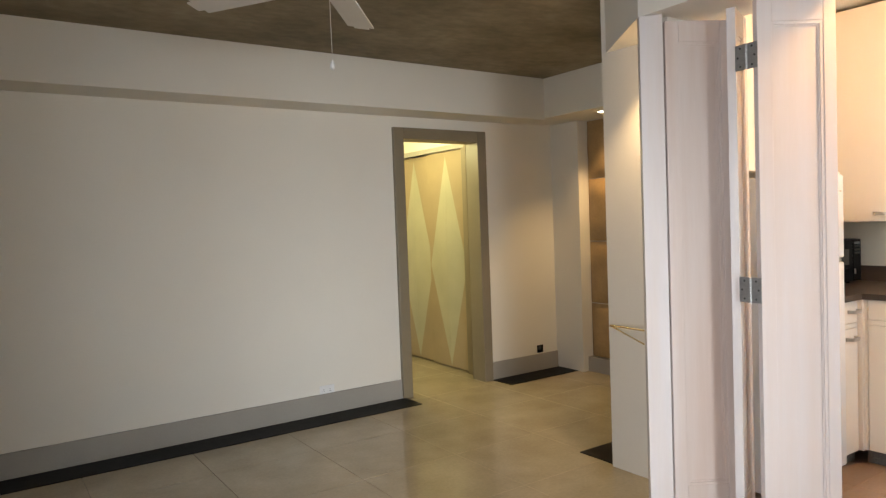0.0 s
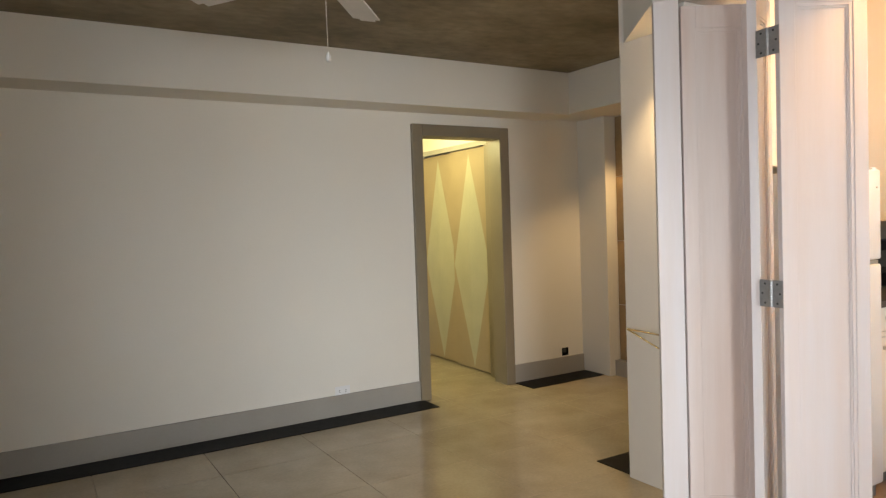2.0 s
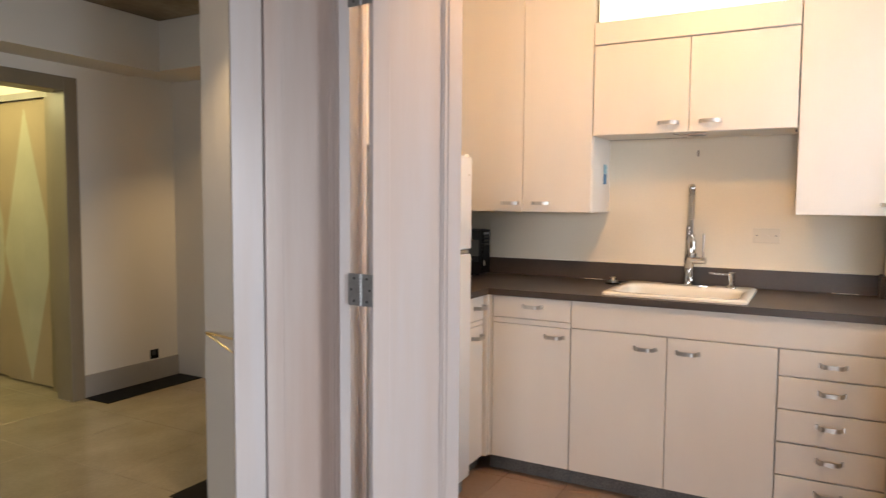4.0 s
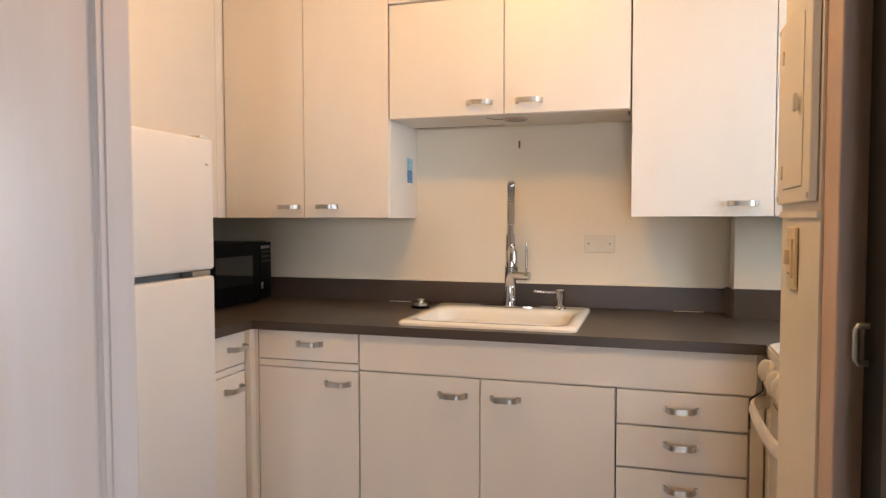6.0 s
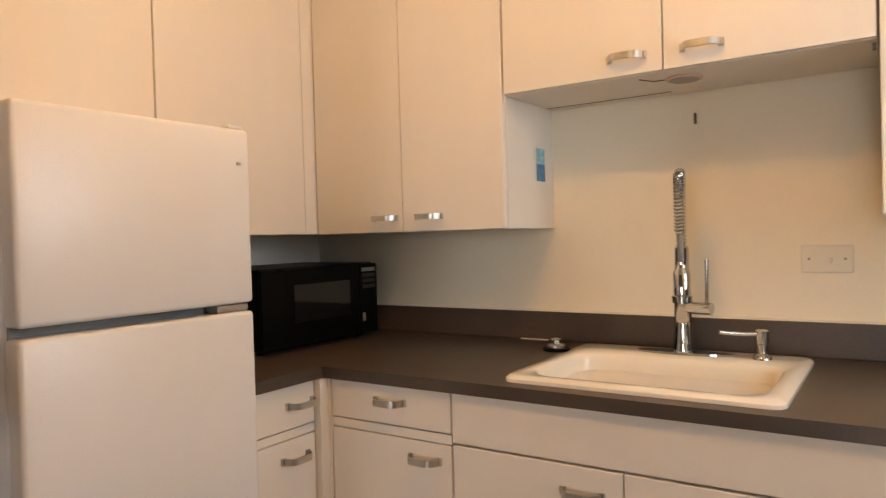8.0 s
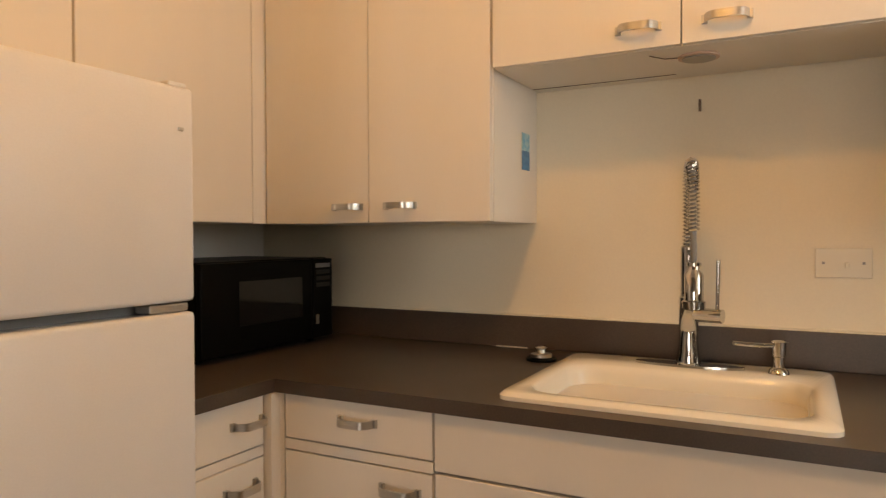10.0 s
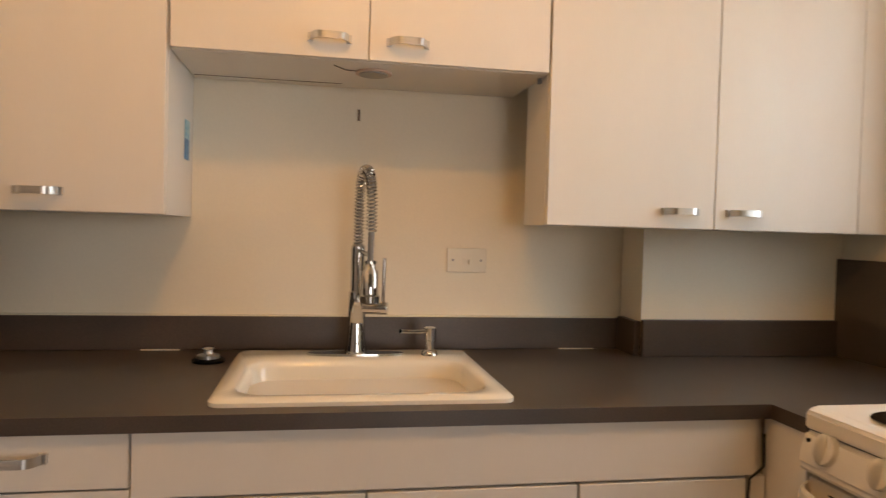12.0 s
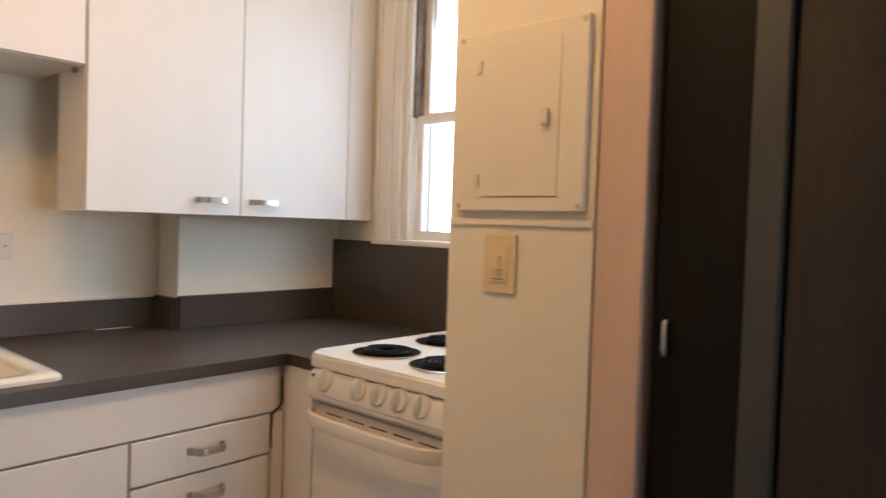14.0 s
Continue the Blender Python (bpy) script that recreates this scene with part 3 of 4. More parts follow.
for k in range(turns * 9):
    s = lens[-1] * k / (turns * 9 - 1)
    i = max(j for j in range(len(lens) - 1) if lens[j] <= s + 1e-9)
    u = (s - lens[i]) / max(lens[i + 1] - lens[i], 1e-6)
    p = neck[i].lerp(neck[i + 1], u)
    d = (neck[i + 1] - neck[i]).normalized()
    n1 = Vector((DY, -DX, 0)).normalized()
    n2 = d.cross(n1)
    a = 2 * math.pi * k / 9
    coil.append(p + 0.0125 * (math.cos(a) * n1 + math.sin(a) * n2))
part("spring", tube(coil, 0.0024, seg=5), CHROME, fa, "chrome coil spring", smooth=True)
hx, hy = tail[-1].x, tail[-1].y
hz = tail[-1].z - FZ
part("spray_head", lathe([(0.016, 0.145), (0.024, 0.148), (0.026, 0.165), (0.021, 0.168), (0.021, 0.225), (0.013, 0.235), (0.013, 0.25), (0.016, 0.252), (0.016, hz + 0.01), (0.009, hz + 0.012)], (hx, hy, FZ)), CHROME, fa, smooth=True)
part("holder", rod((FX, FY, FZ + 0.275), (hx, hy, FZ + 0.265), 0.006), CHROME, fa, smooth=True)
lever = part("valve", rod((FX, FY, FZ + 0.125), (FX - 0.02, FY - 0.078, FZ + 0.125), 0.0165), CHROME, fa, smooth=True)
part("lever", rod((FX - 0.018, FY - 0.066, FZ + 0.13), (FX - 0.018, FY - 0.068, FZ + 0.255), 0.0045), CHROME, lever, smooth=True)

sd = thing("soap_dispenser", (5.47, 1.495, 0.926), "chrome soap dispenser pump on the sink rim", "soap dispenser")
part("base", lathe([(0.022, 0), (0.02, 0.008), (0.012, 0.014), (0.012, 0.038), (0.015, 0.04), (0.016, 0.072), (0.01, 0.075)], (5.47, 1.495, 0.926)), CHROME, sd, smooth=True)
part("spout", tube([(5.47, 1.495, 0.99), (5.44, 1.53, 0.992), (5.415, 1.56, 0.996), (5.395, 1.583, 1.0)], 0.005), CHROME, sd, smooth=True)
st = thing("sink_stopper", (5.47, 2.06, 0.91), "black rubber and steel sink stopper on the worktop", "sink stopper")
part("rubber", lathe([(0.04, 0.0), (0.041, 0.006), (0.036, 0.01)], (5.47, 2.06, 0.9105)), BLACK, st, smooth=True)
part("cap", lathe([(0.028, 0.01), (0.028, 0.018), (0.012, 0.021), (0.01, 0.03), (0.016, 0.034), (0.006, 0.037)], (5.47, 2.06, 0.9105)), STEEL, st, "steel knob", smooth=True)

# recessed puck light under the short cabinet, wall bits
pk = thing("puck_light", (5.44, 1.664, 1.65), "round unlit downlight under the cabinet", "lamp")
part("ring", lathe([(0.046, 0.003), (0.046, 0.008), (0.034, 0.008), (0.032, 0.004)], (5.44, 1.664, 1.648)), PINK_WOOD, pk, smooth=True)
part("lens", lathe([(0.037, 0.0), (0.037, 0.0025)], (5.44, 1.664, 1.648)), GREY_TRIM, pk, "dull brown-grey lens")
tagged(part("seam_strip", tube([(5.6, 2.13, 1.6555), (5.598, 1.95, 1.6545), (5.6, 1.74, 1.6555)], 0.0009, seg=6), OLD_WOOD), "thin dark seam strip under the short cabinet", "strip")
tagged(part("wire", tube([(5.43, 1.71, 1.655), (5.41, 1.735, 1.651), (5.385, 1.765, 1.6555)], 0.0013, seg=6), OLD_WOOD), "short loose wire beside the downlight", "wire")
part("screw_hook", box(XS - 0.012, XS - 0.001, 1.685, 1.6915, 1.564, 1.595, bevel=0.002), OLD_WOOD).name = "wall_hook"
tagged(bpy.data.objects["wall_hook"], "small dark metal hook on the cream wall", "hook")
tagged(part("bracket", box(5.372, 5.386, 1.238, 1.246, 1.642, 1.656, bevel=0.001), RUBBER), "small dark bracket under a cabinet", "bracket")


def plate(place, w, h, mat, normal, label, name="light_switch", toggles="h"):
    """A wall plate with toggle and screws; normal: -x or +y."""
    t = thing(name, place, label, "switch")
    x, y, z = place

    def b(du0, du1, dz0, dz1, o0, o1, bev=0.0):
        if normal == "-x":
            return box(x - o1, x - o0, y + du0, y + du1, z + dz0, z + dz1, bevel=bev)
        return box(x + du0, x + du1, y + o0, y + o1, z + dz0, z + dz1, bevel=bev)
    part("plate", b(-w / 2, w / 2, -h / 2, h / 2, 0.0005, 0.006, 0.002), mat, t)
    return t, b


t, b = plate((XS - 0.001, 1.362, 1.172), 0.12, 0.072, WHITE_PLASTIC, "-x", "white sideways toggle switch plate on the wall")
part("toggle", b(-0.012, 0.012, -0.006, 0.005, 0.006, 0.009), WHITE_PLASTIC, t)
part("lever", b(-0.012, -0.004, -0.011, 0.002, 0.008, 0.02, 0.001), WHITE_PLASTIC, t)
for s in (-0.042, 0.042):
    part("screw", b(s - 0.003, s + 0.003, -0.003, 0.003, 0.006, 0.0075), RUBBER, t)
t, b = plate((4.209, YP + 0.001, 1.203), 0.074, 0.112, IVORY, "+y", "ivory dimmer switch plate on the pier")
part("rocker", b(-0.02, 0.02, -0.035, 0.035, 0.006, 0.009, 0.001), IVORY, t)
part("slider", b(-0.007, 0.007, -0.012, 0.016, 0.009, 0.018, 0.002), IVORY, t)
part("slot", b(-0.012, 0.012, -0.03, -0.027, 0.0088, 0.0095), RUBBER, t)

# sticker on the cabinet side
sk = thing("sticker", (5.555, 2.137, 1.475), "small blue and green picture sticker on a cabinet", "sticker")
part("upper_print", box(5.53, 5.585, 2.1355, 2.1375, 1.478, 1.526), BLUE, sk)
part("lower_print", box(5.53, 5.585, 2.1355, 2.1375, 1.424, 1.477), NAVY, sk)

# breaker panel
bp = thing("breaker_panel", (4.17, YP, 1.47), "cream painted breaker panel cover with a hinged door", "breaker panel")
part("cover", box(4.03, 4.318, YP + 0.001, YP + 0.014, 1.302, 1.642, bevel=0.003), KPAINT, bp)
d = part("door", box(4.083, 4.253, YP + 0.0141, YP + 0.0156, 1.33, 1.614, bevel=0.0007), KPAINT, bp)
part("latch", box(4.1, 4.118, YP + 0.019, YP + 0.027, 1.455, 1.485, bevel=0.004), WHITE_PLASTIC, d, "small round-cornered latch")
part("seam", box(4.083, 4.253, YP + 0.0142, YP + 0.0147, 1.328, 1.329), OLD_WOOD, bp)
for z in (1.36, 1.575):
    part("hinge", box(4.258, 4.27, YP + 0.014, YP + 0.018, z - 0.012, z + 0.012), WHITE_PLASTIC, bp)
for x in (4.04, 4.308):
    for z in (1.312, 1.632):
        part("screw", rod((x, YP + 0.013, z), (x, YP + 0.0165, z), 0.005), STEEL, bp)
setting("trim", box(4.018, 4.338, YP + 0.001, YP + 0.005, 1.276, 1.288), KPAINT, "thin painted strip below the breaker panel", "trim")

# fridge
FF, FL, FR = 2.49, 4.17, 4.7
fr = thing("refrigerator", (4.44, 2.8, 0), "white top-freezer refrigerator with pebbled doors", "refrigerator")
part("cabinet", box(FL + 0.005, FR - 0.004, FF + 0.062, 3.17, 0.02, 1.515, bevel=0.006), ENAMEL, fr)
part("freezer_door", box(FL, FR, FF, FF + 0.055, 1.116, 1.525, bevel=0.01, seg=3), ENAMEL, fr, smooth=True)
part("fridge_door", box(FL, FR, FF, FF + 0.055, 0.08, 1.096, bevel=0.01, seg=3), ENAMEL, fr, smooth=True)
part("gasket", box(FL + 0.01, FR - 0.01, FF + 0.055, FF + 0.062, 0.09, 1.515), RUBBER, fr)
part("hinge", box(FR - 0.1, FR - 0.012, FF + 0.008, FF + 0.05, 1.098, 1.114, bevel=0.003), STEEL, fr, "steel centre hinge")
part("top_hinge", box(FR - 0.05, FR - 0.008, FF + 0.012, FF + 0.055, 1.526, 1.535, bevel=0.003), ENAMEL, fr)
part("badge", box(FR - 0.04, FR - 0.028, FF - 0.003, FF + 0.001, 1.44, 1.447, bevel=0.001), STEEL, fr)
part("grille", box(FL + 0.01, FR - 0.01, FF + 0.03, FF + 0.06, 0.01, 0.075, bevel=0.003), RUBBER, fr)

# microwave, standing in the corner
MX0, MX1, MY = 4.98, 5.52, 2.78
mw = thing("microwave", (5.2, 2.95, 0.91), "black countertop microwave in the corner", "microwave")
part("case", box(MX0, MX1, MY + 0.02, 3.15, 0.925, 1.175, bevel=0.006), BLACK, mw)
d = part("door", box(MX0, MX1 - 0.1, MY, MY + 0.018, 0.928, 1.172, bevel=0.004), BLACK, mw)
part("window", box(MX0 + 0.13, MX1 - 0.15, MY - 0.0015, MY + 0.001, 1.0, 1.12), BLACK_GLASS, d, "dark glass window")
cp = part("control_panel", box(MX1 - 0.098, MX1, MY, MY + 0.018, 0.928, 1.172, bevel=0.004), BLACK, mw)
for i in range(4):
    part("button", box(MX1 - 0.085, MX1 - 0.015, MY - 0.002, MY + 0.001, 1.085 + 0.02 * i, 1.098 + 0.02 * i), RUBBER if i == 3 else BLACK_GLASS, cp)
part("button", box(MX1 - 0.085, MX1 - 0.072, MY - 0.004, MY + 0.001, 0.97, 1.0, bevel=0.002), STEEL, cp)
for x in (MX0 + 0.04, MX1 - 0.04):
    for y in (MY + 0.06, 3.1):
        part("foot", rod((x, y, 0.9105), (x, y, 0.926), 0.012), BLACK, mw)

# stove
SL, SR, SF = 4.345, 4.848, 0.848
sv = thing("stove", (4.59, 0.5, 0), "small cream electric stove with four coil burners", "stove")
part("body", box(SL, SR, 0.26, SF - 0.045, 0.03, 0.9), STOVE, sv)


def section(prof, bevel=0.0):
    """A profile of (y, z) pairs drawn along the stove's width."""
    own = bmesh.new()
    lo = [own.verts.new((SL, y, z)) for y, z in prof]
    hi = [own.verts.new((SR, y, z)) for y, z in prof]
    own.faces.new(lo), own.faces.new(hi[::-1])
    for i in range(len(prof)):
        j = (i + 1) % len(prof)
        own.faces.new((lo[i], hi[i], hi[j], lo[j]))
    bmesh.ops.recalc_face_normals(own, faces=own.faces[:])
    if bevel:
        bmesh.ops.bevel(own, geom=own.edges[:], offset=bevel, segments=3, affect="EDGES")
    return own


part("cooktop", section([(SF - 0.05, 0.897), (SF + 0.008, 0.897), (SF + 0.008, 0.93), (SF - 0.012, 0.94), (0.29, 0.94), (0.262, 0.955), (0.262, 0.897)], 0.005), STOVE, sv, smooth=True)
part("seam", box(SL + 0.004, SR - 0.004, SF - 0.045, SF - 0.004, 0.893, 0.897), DARK, sv, "dark gap under the cooktop")
panel = part("control_panel", section([(SF - 0.05, 0.893), (SF + 0.006, 0.893), (SF + 0.016, 0.862), (SF + 0.021, 0.83), (SF + 0.01, 0.813), (SF - 0.05, 0.813)], 0.006), STOVE, sv, smooth=True)
for i, x in enumerate((4.782, 4.654, 4.585, 4.516, 4.448)):
    z, y = 0.872, SF + 0.009
    r = 0.031 if i == 0 else 0.028
    k = part("knob", rod((x, y, z), (x, y + 0.012, z + 0.003), r, r2=r * 0.9, seg=28), STOVE, panel, smooth=True)
    own = bmesh.new()
    bmesh.ops.create_uvsphere(own, u_segments=14, v_segments=10, radius=1, matrix=Matrix.Translation((x, y + 0.012, z + 0.002)) @ Matrix.Diagonal((0.0085, 0.019, r * 0.98, 1)))
    part("grip", own, STOVE, k, smooth=True)
part("indicator", rod((4.828, SF + 0.008, 0.878), (4.828, SF + 0.0145, 0.878), 0.004), DARK, panel)
od = part("oven_door", box(SL + 0.004, SR - 0.004, SF - 0.044, SF, 0.22, 0.806, bevel=0.008), STOVE, sv, smooth=True)
own, rows = bmesh.new(), []
for k in range(25):
    u = k / 12 - 1
    x, o = (SL + SR) / 2 + u * (SR - SL - 0.02) / 2, SF + 0.002 + 0.052 * (1 - abs(u) ** 9) + 0.008 * (1 - u * u)
    rows.append([own.verts.new(p) for p in ((x, o - 0.008, 0.762), (x, o + 0.003, 0.764), (x, o + 0.007, 0.776), (x, o + 0.003, 0.794), (x, o - 0.006, 0.797), (x, o - 0.01, 0.78))])
for p, q in zip(rows, rows[1:]):
    for k in range(6):
        own.faces.new((p[k], p[(k + 1) % 6], q[(k + 1) % 6], q[k]))
own.faces.new(rows[0]), own.faces.new(rows[-1][::-1])
bmesh.ops.recalc_face_normals(own, faces=own.faces[:])
part("handle", own, STOVE, od, "cream bowed strap handle", smooth=True)
for k in range(5):
    x = SL + 0.06 + 0.08 * k
    part("vent_slot", box(x, x + 0.06, SF - 0.002, SF + 0.001, 0.785, 0.788), DARK, od)
part("drawer", box(SL + 0.004, SR - 0.004, SF - 0.044, SF - 0.004, 0.06, 0.212, bevel=0.006), STOVE, sv)
for x, y, r in ((4.69, 0.735, 0.072), (4.478, 0.735, 0.08), (4.69, 0.49, 0.08), (4.478, 0.49, 0.07)):
    bowl = part("drip_bowl", lathe([(r + 0.014, 0.0), (r + 0.016, 0.004), (r + 0.01, 0.005), (r * 0.8, 0.0012), (0.01, 0.001)], (x, y, 0.9402)), CHROME, sv, "chrome drip bowl", smooth=True)
    pts = [(x + (0.02 + (r - 0.024) * k / 128) * math.cos(2 * math.pi * k / 32), y + (0.02 + (r - 0.024) * k / 128) * math.sin(2 * math.pi * k / 32), 0.9475) for k in range(129)]
    part("coil", tube(pts, 0.0042, seg=6), IRON, bowl, "black coil element", smooth=True)

# kitchen window
w = thing("window_1", (4.8, 0.2, 1.22), "white painted double-hung sash window with worn edges", "window", kind="structure")
for b in ((4.43, 4.498, YW + 0.001, YW + 0.014, 1.21, 2.2), (5.167, 5.285, YW + 0.001, YW + 0.014, 1.21, 2.2)):
    part("casing", box(*b, bevel=0.004), CABINET, w)
part("casing", box(4.499, 5.166, YW + 0.001, YW + 0.014, 2.122, 2.2, bevel=0.004), CABINET, w)
part("bead", box(5.205, 5.222, YW + 0.0145, YW + 0.024, 1.217, 2.2, bevel=0.004), CABINET, w)
part("bead", box(5.27, 5.284, YW + 0.0145, YW + 0.022, 1.217, 2.2, bevel=0.004), CABINET, w)
part("window_sill", box(4.42, 5.29, YW - 0.08, YW + 0.03, 1.196, 1.216, bevel=0.004), CABINET, w)
part("stop", box(5.137, 5.164, 0.135, YW - 0.002, 1.217, 2.118), CABINET, w)
part("stop", box(4.501, 4.53, 0.135, YW - 0.002, 1.217, 2.118), CABINET, w)
part("worn_channel", box(5.128, 5.1365, 0.155, 0.205, 1.65, 2.11), OLD_WOOD, w, "worn bare wood sash channel")
for nm, y0, y1, z0, z1 in (("lower_sash", 0.165, 0.19, 1.217, 1.655), ("upper_sash", 0.138, 0.163, 1.635, 2.115)):
    own = box(4.532, 4.565, y0, y1, z0, z1)
    box(5.098, 5.127, y0, y1, z0, z1, own), box(4.565, 5.098, y0, y1, z0, z0 + 0.032, own), box(4.565, 5.098, y0, y1, z1 - 0.03, z1, own)
    s = part(nm, own, CABINET, w)
    p = part("pane", box(4.565, 5.098, (y0 + y1) / 2 - 0.002, (y0 + y1) / 2 + 0.002, z0 + 0.03, z1 - 0.03), GLASS, s)
    p.visible_shadow = False
own = bmesh.new()
box(3.0, 7.5, -1.62, -1.6, 0, 4, own)
tagged(part("backdrop", own, DAY), "bright overcast daylight outside the window", "backdrop", kind="structure")

# ---- folding doors ----


def leaf(name, near, far, label, wood=WASH, height=2.19):
    """A whitewashed framed leaf standing along near-far."""
    n, f = Vector(near), Vector(far)
    L, ang = (f - n).length, math.atan2(f.y - n.y, f.x - n.x)
    t = new(name)
    t.matrix_basis = Matrix.Translation((n.x, n.y, 0)) @ Matrix.Rotation(ang, 4, "Z")
    tagged(t, label, "folding door", "folding doors of the kitchen opening")
    h = 0.0175

    def lp(nm, bm, mat, parent=t, lab=""):
        ob = part(nm, bm, mat, None, lab)
        ob.parent = parent
        return ob
    for x0, x1 in ((0, 0.058), (L - 0.05, L)):
        lp("stile", box(x0, x1, -h, h, 0.02, height, bevel=0.002), wood)
    a, b = 0.0585, L - 0.0505
    for z0, z1 in ((0.02, 0.16), (height - 0.09, height)):
        lp("rail", box(a, b, -h + 0.001, h - 0.001, z0, z1, bevel=0.002), wood)
    lp("panel", box(a, b, -0.006, 0.006, 0.16, height - 0.09), wood)
    z0, z1 = 0.16, height - 0.09
    for s in (-1, 1):
        own = bmesh.new()
        for w, o in ((0.012, 0.0145), (0.02, 0.0095)):
            for x0, x1, c0, c1 in ((a, a + w, z0, z1), (b - w, b, z0, z1), (a + w, b - w, z0, z0 + w), (a + w, b - w, z1 - w, z1)):
                box(x0, x1, s * 0.0062, s * o, c0, c1, own)
        lp("moulding", own, wood)
    return t


A0, A1 = (3.668, 2.742), (3.917, 2.588)
B0, B1 = (3.744, 2.472), (3.948, 2.549)
C0, C1 = (3.738, 2.366), (4.0, 2.194)
leaf("folding_door", A0, A1, "whitewashed wooden folding door leaf hinged to the jamb", BLUSH)
leaf("folding_door", B0, B1, "whitewashed wooden folding door leaf, folded back")
leaf("folding_door", C0, C1, "whitewashed wooden folding door leaf beside the refrigerator")
PIN = Vector((3.726, 2.397, 0))
for z in (0.13, 1.045, 1.975):
    hg = thing("hinge", (PIN.x, PIN.y, z), "square steel butt hinge on the folding doors", "hinge", "hinges of the folding doors")
    for end in ((3.732, 2.468, 0), (3.722, 2.328, 0)):
        d = (Vector(end) - PIN).normalized()
        n = Vector((0, 0, 1)).cross(d) * (1 if d.y > 0 else -1)
        turn = Matrix((d, n, (0, 0, 1))).transposed().to_4x4()
        m = Matrix.Translation((PIN.x, PIN.y, z)) @ turn
        own = box(0.004, 0.05, -0.0012, 0.0012, -0.051, 0.051, bevel=0.0006)
        bmesh.ops.transform(own, matrix=m, verts=own.verts[:])
        lf = part("hinge_leaf", own, ZINC, hg)
        for u, dz in ((0.026, -0.036), (0.037, 0), (0.026, 0.036)):
            own = rod((u, -0.0024, dz), (u, 0.0024, dz), 0.0042, seg=10)
            bmesh.ops.transform(own, matrix=m, verts=own.verts[:])
            part("screw", own, GREY_METAL, lf)
    for k in range(5):
        z0 = z - 0.051 + 0.0204 * k
        part("knuckle", rod((PIN.x, PIN.y, z0 + 0.0006), (PIN.x, PIN.y, z0 + 0.0198), 0.0068), ZINC, hg, smooth=True)
for z in (0.6, 1.075, 1.9):
    tagged(part("hinge", box(3.905, 3.925, 2.555, 2.575, z - 0.045, z + 0.045, bevel=0.001), GREY_METAL), "dark hinge between folded door leaves", "hinge", "hinges of the folding doors")

# dark closet doors beside the opening
dk = thing("dark_closet", (3.65, 0.7, 0), "dark wooden closet doors beside the kitchen opening", "closet")
part("door", box(3.776, 3.918, 0.845, 0.872, 0.015, 2.2, bevel=0.003), DARK_WOOD, dk, "black stained door with a pull")
part("edge_strip", box(3.722, 3.773, 0.835, 0.889, 0.0, 2.2, bevel=0.004), GREY_METAL, dk, "grey metal edge strip")
# second door's browner tone stands for a reflection
part("door", box(3.42, 3.719, 0.845, 0.872, 0.015, 2.2, bevel=0.003), DARK_BROWN, dk, "dark door with a brownish reflection put into its colour")
pl = part("pull", tube([(3.893, 0.872, 1.075), (3.893, 0.885, 1.075), (3.893, 0.888, 1.08), (3.893, 0.888, 1.122), (3.893, 0.885, 1.127), (3.893, 0.872, 1.127)], 0.0045), STEEL, dk, "small steel pull", smooth=True)
bm = box(3.415, 4.016, -0.5, 0.84, 2.205, CEIL)
box(3.415, 4.016, -0.6, -0.5, 0, CEIL, bm), box(3.38, 3.414, -2.0, 0.86, 0, CEIL, bm), box(3.93, 4.014, -0.5, 0.829, 0, 2.2, bm)
setting("wall_closet", bm, PAINT, "white walls enclosing the dark closet")

# ---- living room things ----
fan = thing("ceiling_fan", (2.41, 3.4, CEIL), "white five-blade ceiling fan with a pull chain", "ceiling fan")
part("motor", lathe([(0.05, 0), (0.06, -0.03), (0.02, -0.04), (0.02, -0.1), (0.11, -0.11), (0.125, -0.15), (0.1, -0.18), (0.05, -0.2)][::-1], (2.41, 3.4, CEIL)), FAN_WHITE, fan, smooth=True)
for k in range(5):
    m = Matrix.Translation((2.41, 3.4, 2.36)) @ Matrix.Rotation(radians(51 + 72 * k), 4, "Z") @ Matrix.Rotation(radians(10), 4, "X")
    own = box(0.16, 0.7, -0.06, 0.06, -0.004, 0.004)
    for v in own.verts:
        if v.co.x > 0.5:
            v.co.y *= 1.12
    bmesh.ops.bevel(own, geom=[e for e in own.edges if abs(e.verts[0].co.z - e.verts[1].co.z) > 0.005], offset=0.03, segments=4, affect="EDGES")
    bmesh.ops.transform(own, matrix=m, verts=own.verts[:])
    blade = part("blade", own, FAN_WHITE, fan)
    own = box(0.08, 0.22, -0.02, 0.02, -0.012, -0.005, bevel=0.002)
    bmesh.ops.transform(own, matrix=m, verts=own.verts[:])
    part("blade_iron", own, FAN_WHITE, blade)
part("pull_chain", tube([(2.41, 3.4, 2.34), (2.411, 3.4, 2.15), (2.412, 3.4, 2.04)], 0.0012, seg=6), FAN_WHITE, fan, "thin pull chain")
part("fob", lathe([(0.003, -0.02), (0.009, -0.016), (0.011, -0.002), (0.006, 0.012), (0.002, 0.02)], (2.412, 3.4, 2.02)), FAN_WHITE, fan, "small fob", smooth=True)

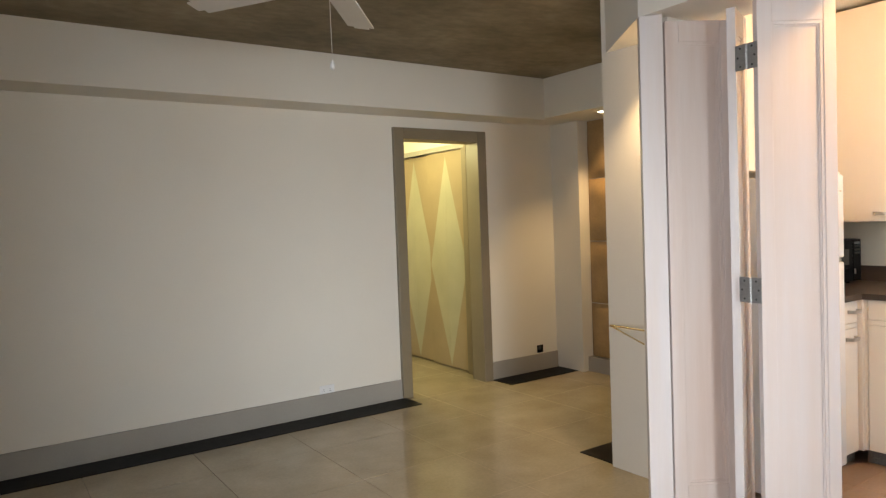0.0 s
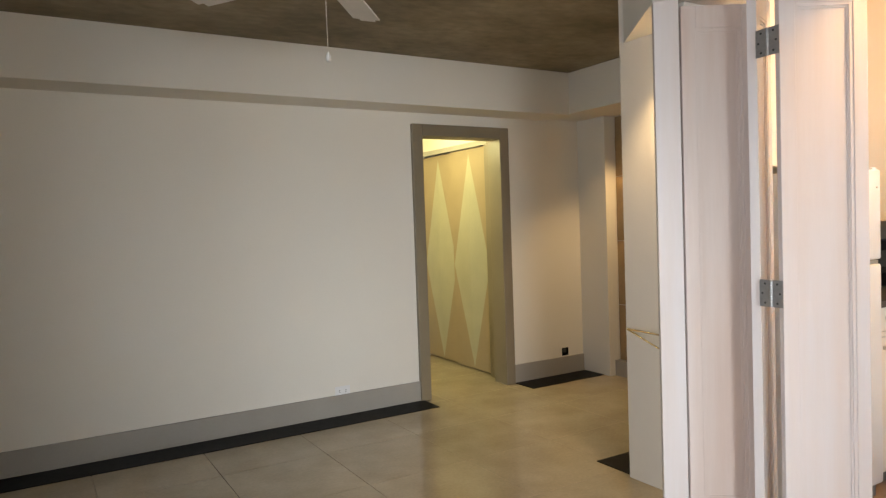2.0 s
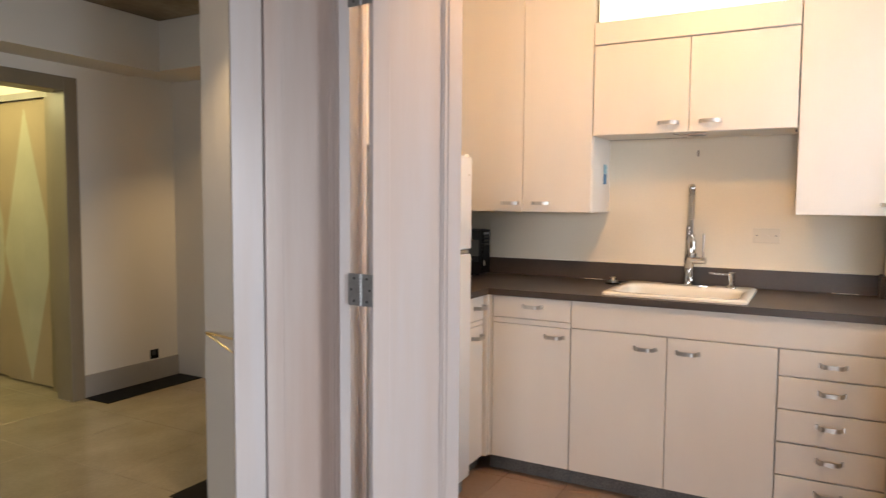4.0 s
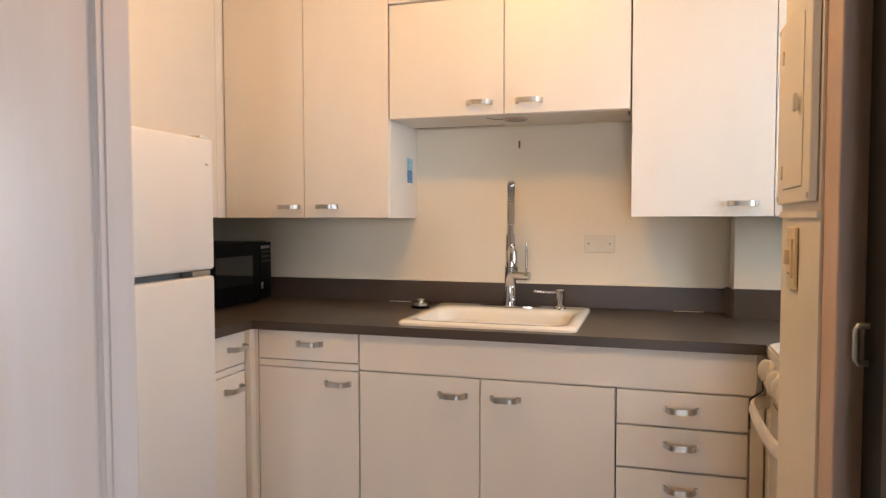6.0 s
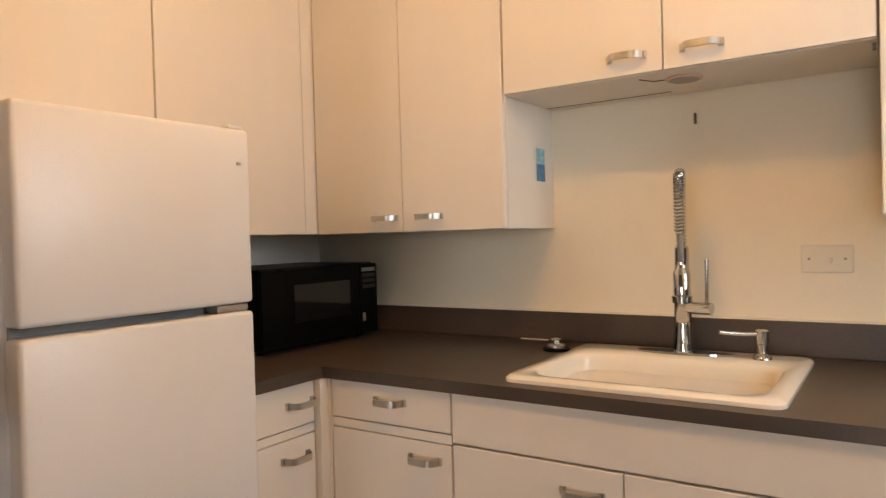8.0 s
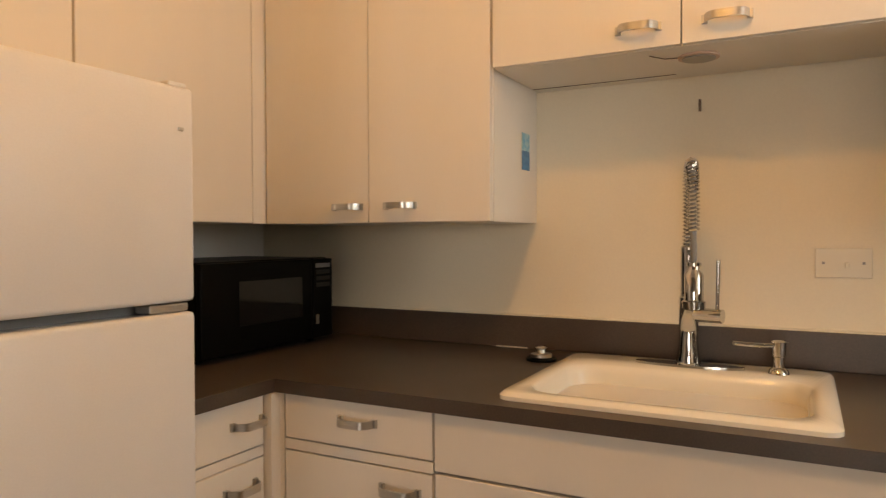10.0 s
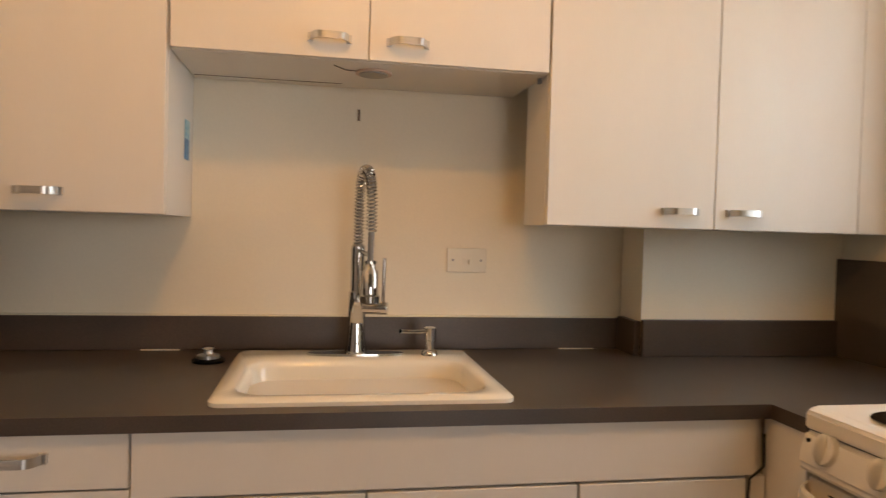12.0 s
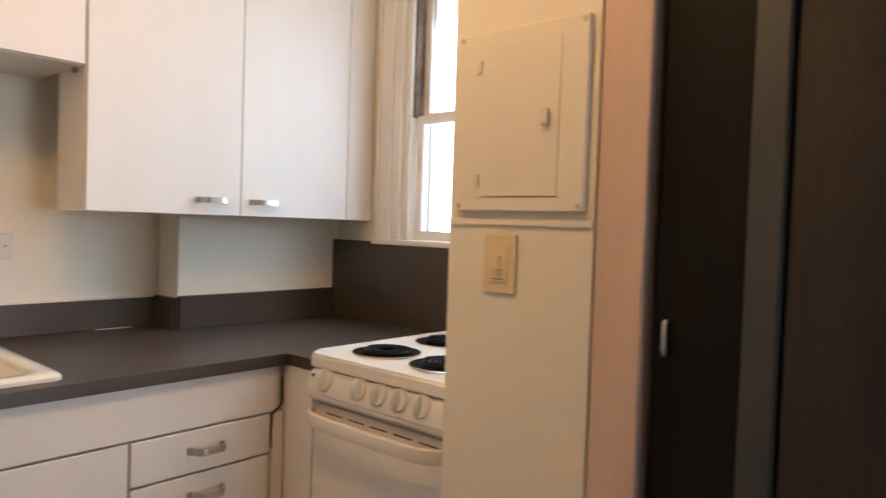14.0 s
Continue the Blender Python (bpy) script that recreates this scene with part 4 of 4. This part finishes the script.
o = thing("outlet", (3.239, YB, 0.174), "white double outlet plate on the wall", "outlet")
part("plate", box(3.182, 3.296, YB - 0.006, YB - 0.0005, 0.139, 0.209, bevel=0.002), ENAMEL, o)
for x in (3.215, 3.263):
    s = part("socket", box(x - 0.015, x + 0.015, YB - 0.008, YB - 0.006, 0.157, 0.191, bevel=0.001), ENAMEL, o)
    for dz in (-0.006, 0.006):
        part("slot", box(x - 0.006, x + 0.004, YB - 0.0087, YB - 0.0078, 0.174 + dz - 0.0015, 0.174 + dz + 0.0015), DARK, s)
o = thing("outlet", (5.33, YB, 0.19), "small black outlet on the white wall", "outlet")
part("plate", box(5.295, 5.365, YB - 0.006, YB - 0.0005, 0.158, 0.226, bevel=0.002), BLACK, o)
part("socket", box(5.305, 5.34, YB - 0.008, YB - 0.006, 0.185, 0.22), GREY_METAL, o)
dl = thing("downlight", (5.35, 4.61, SOFFIT), "small lit round downlight in the soffit", "lamp")
part("trim", lathe([(0.05, -0.006), (0.052, 0.0)], (5.35, 4.61, SOFFIT - 0.001)), FAN_WHITE, dl, smooth=True)
part("lens", lathe([(0.04, -0.009), (0.04, -0.0065)], (5.35, 4.61, SOFFIT - 0.001)), LAMP_SPOT, dl)
dl = thing("downlight", (3.8, 3.0, 2.22), "small round downlight in the soffit", "lamp")
part("trim", lathe([(0.04, -0.006), (0.042, 0.0)], (3.84, 2.96, 2.2205)), FAN_WHITE, dl, smooth=True)
rk = thing("wall_bracket", (3.97, 3.2, 0.78), "thin triangular brass rail bracket on the wall", "bracket")
part("rail", tube([(3.968, 3.355, 0.775), (3.83, 3.02, 0.80)], 0.0045), BRASS, rk, smooth=True)
part("brace", tube([(3.968, 3.355, 0.773), (3.83, 3.02, 0.733)], 0.004), BRASS, rk, smooth=True)
# unseen living room windows behind the walker; the bay one is added


def plain_window(name, x0, x1, y0, y1, label):
    """A framed pane that fills an opening from 0.5 to 2.1 m."""
    w = thing(name, ((x0 + x1) / 2, (y0 + y1) / 2, 0.5), label, "window", kind="structure")
    own = box(x0, x1, y0, y1, 0.5, 0.55)
    box(x0, x1, y0, y1, 2.05, 2.1, own)
    if x1 - x0 > y1 - y0:
        box(x0, x0 + 0.05, y0, y1, 0.55, 2.05, own), box(x1 - 0.05, x1, y0, y1, 0.55, 2.05, own)
        pane = box(x0 + 0.05, x1 - 0.05, (y0 + y1) / 2 - 0.002, (y0 + y1) / 2 + 0.002, 0.55, 2.05)
    else:
        box(x0, x1, y0, y0 + 0.05, 0.55, 2.05, own), box(x0, x1, y1 - 0.05, y1, 0.55, 2.05, own)
        pane = box((x0 + x1) / 2 - 0.002, (x0 + x1) / 2 + 0.002, y0 + 0.05, y1 - 0.05, 0.55, 2.05)
    part("window_frame", own, CABINET, w)
    part("pane", pane, GLASS, w).visible_shadow = False


plain_window("window_2", -2.08, -2.02, -0.4, 1.2, "wide white framed living room window")
# bay window added as a source for the long wall's bright patch
plain_window("unseen_bay_window", 0.7, 1.6, -2.08, -2.02, "unseen narrow bay window added to light the long wall")

# ---- floor tiles ----
floor = bpy.data.objects["floor"]


def tile_mesh(name, sx, sy, mat):
    own = box(-sx / 2, sx / 2, -sy / 2, sy / 2, -0.006, 0.0)
    bmesh.ops.bevel(own, geom=[e for e in own.edges if e.verts[0].co.z > -0.001 and e.verts[1].co.z > -0.001], offset=0.0012, segments=1, affect="EDGES")
    me = bpy.data.meshes.new(name)
    own.to_mesh(me)
    own.free()
    me.materials.append(mat)
    return me


big = tile_mesh("tile", 0.6075, 0.6075, STONE)
for i in range(-4, 10):
    for j in range(-4, 13):
        x, y = 0.08 + 0.61 * i, 0.12 + 0.61 * j
        inside = x < 3.9 or y > 3.35
        if -2.1 < x < 5.9 and y < 7.6 and inside:
            ob = new("tile", big)
            ob.location = (x, y, 0)
            ob.parent = floor
small = tile_mesh("kitchen_tile", 0.298, 0.298, KFLOOR)
for i in range(7):
    for j in range(9):
        x, y = 4.198 + 0.3 * i, 0.78 + 0.3 * j
        if x < 5.4 and y < 3.1:
            ob = new("kitchen_tile", small)
            ob.location = (x, y, 0.002)
            ob.parent = floor
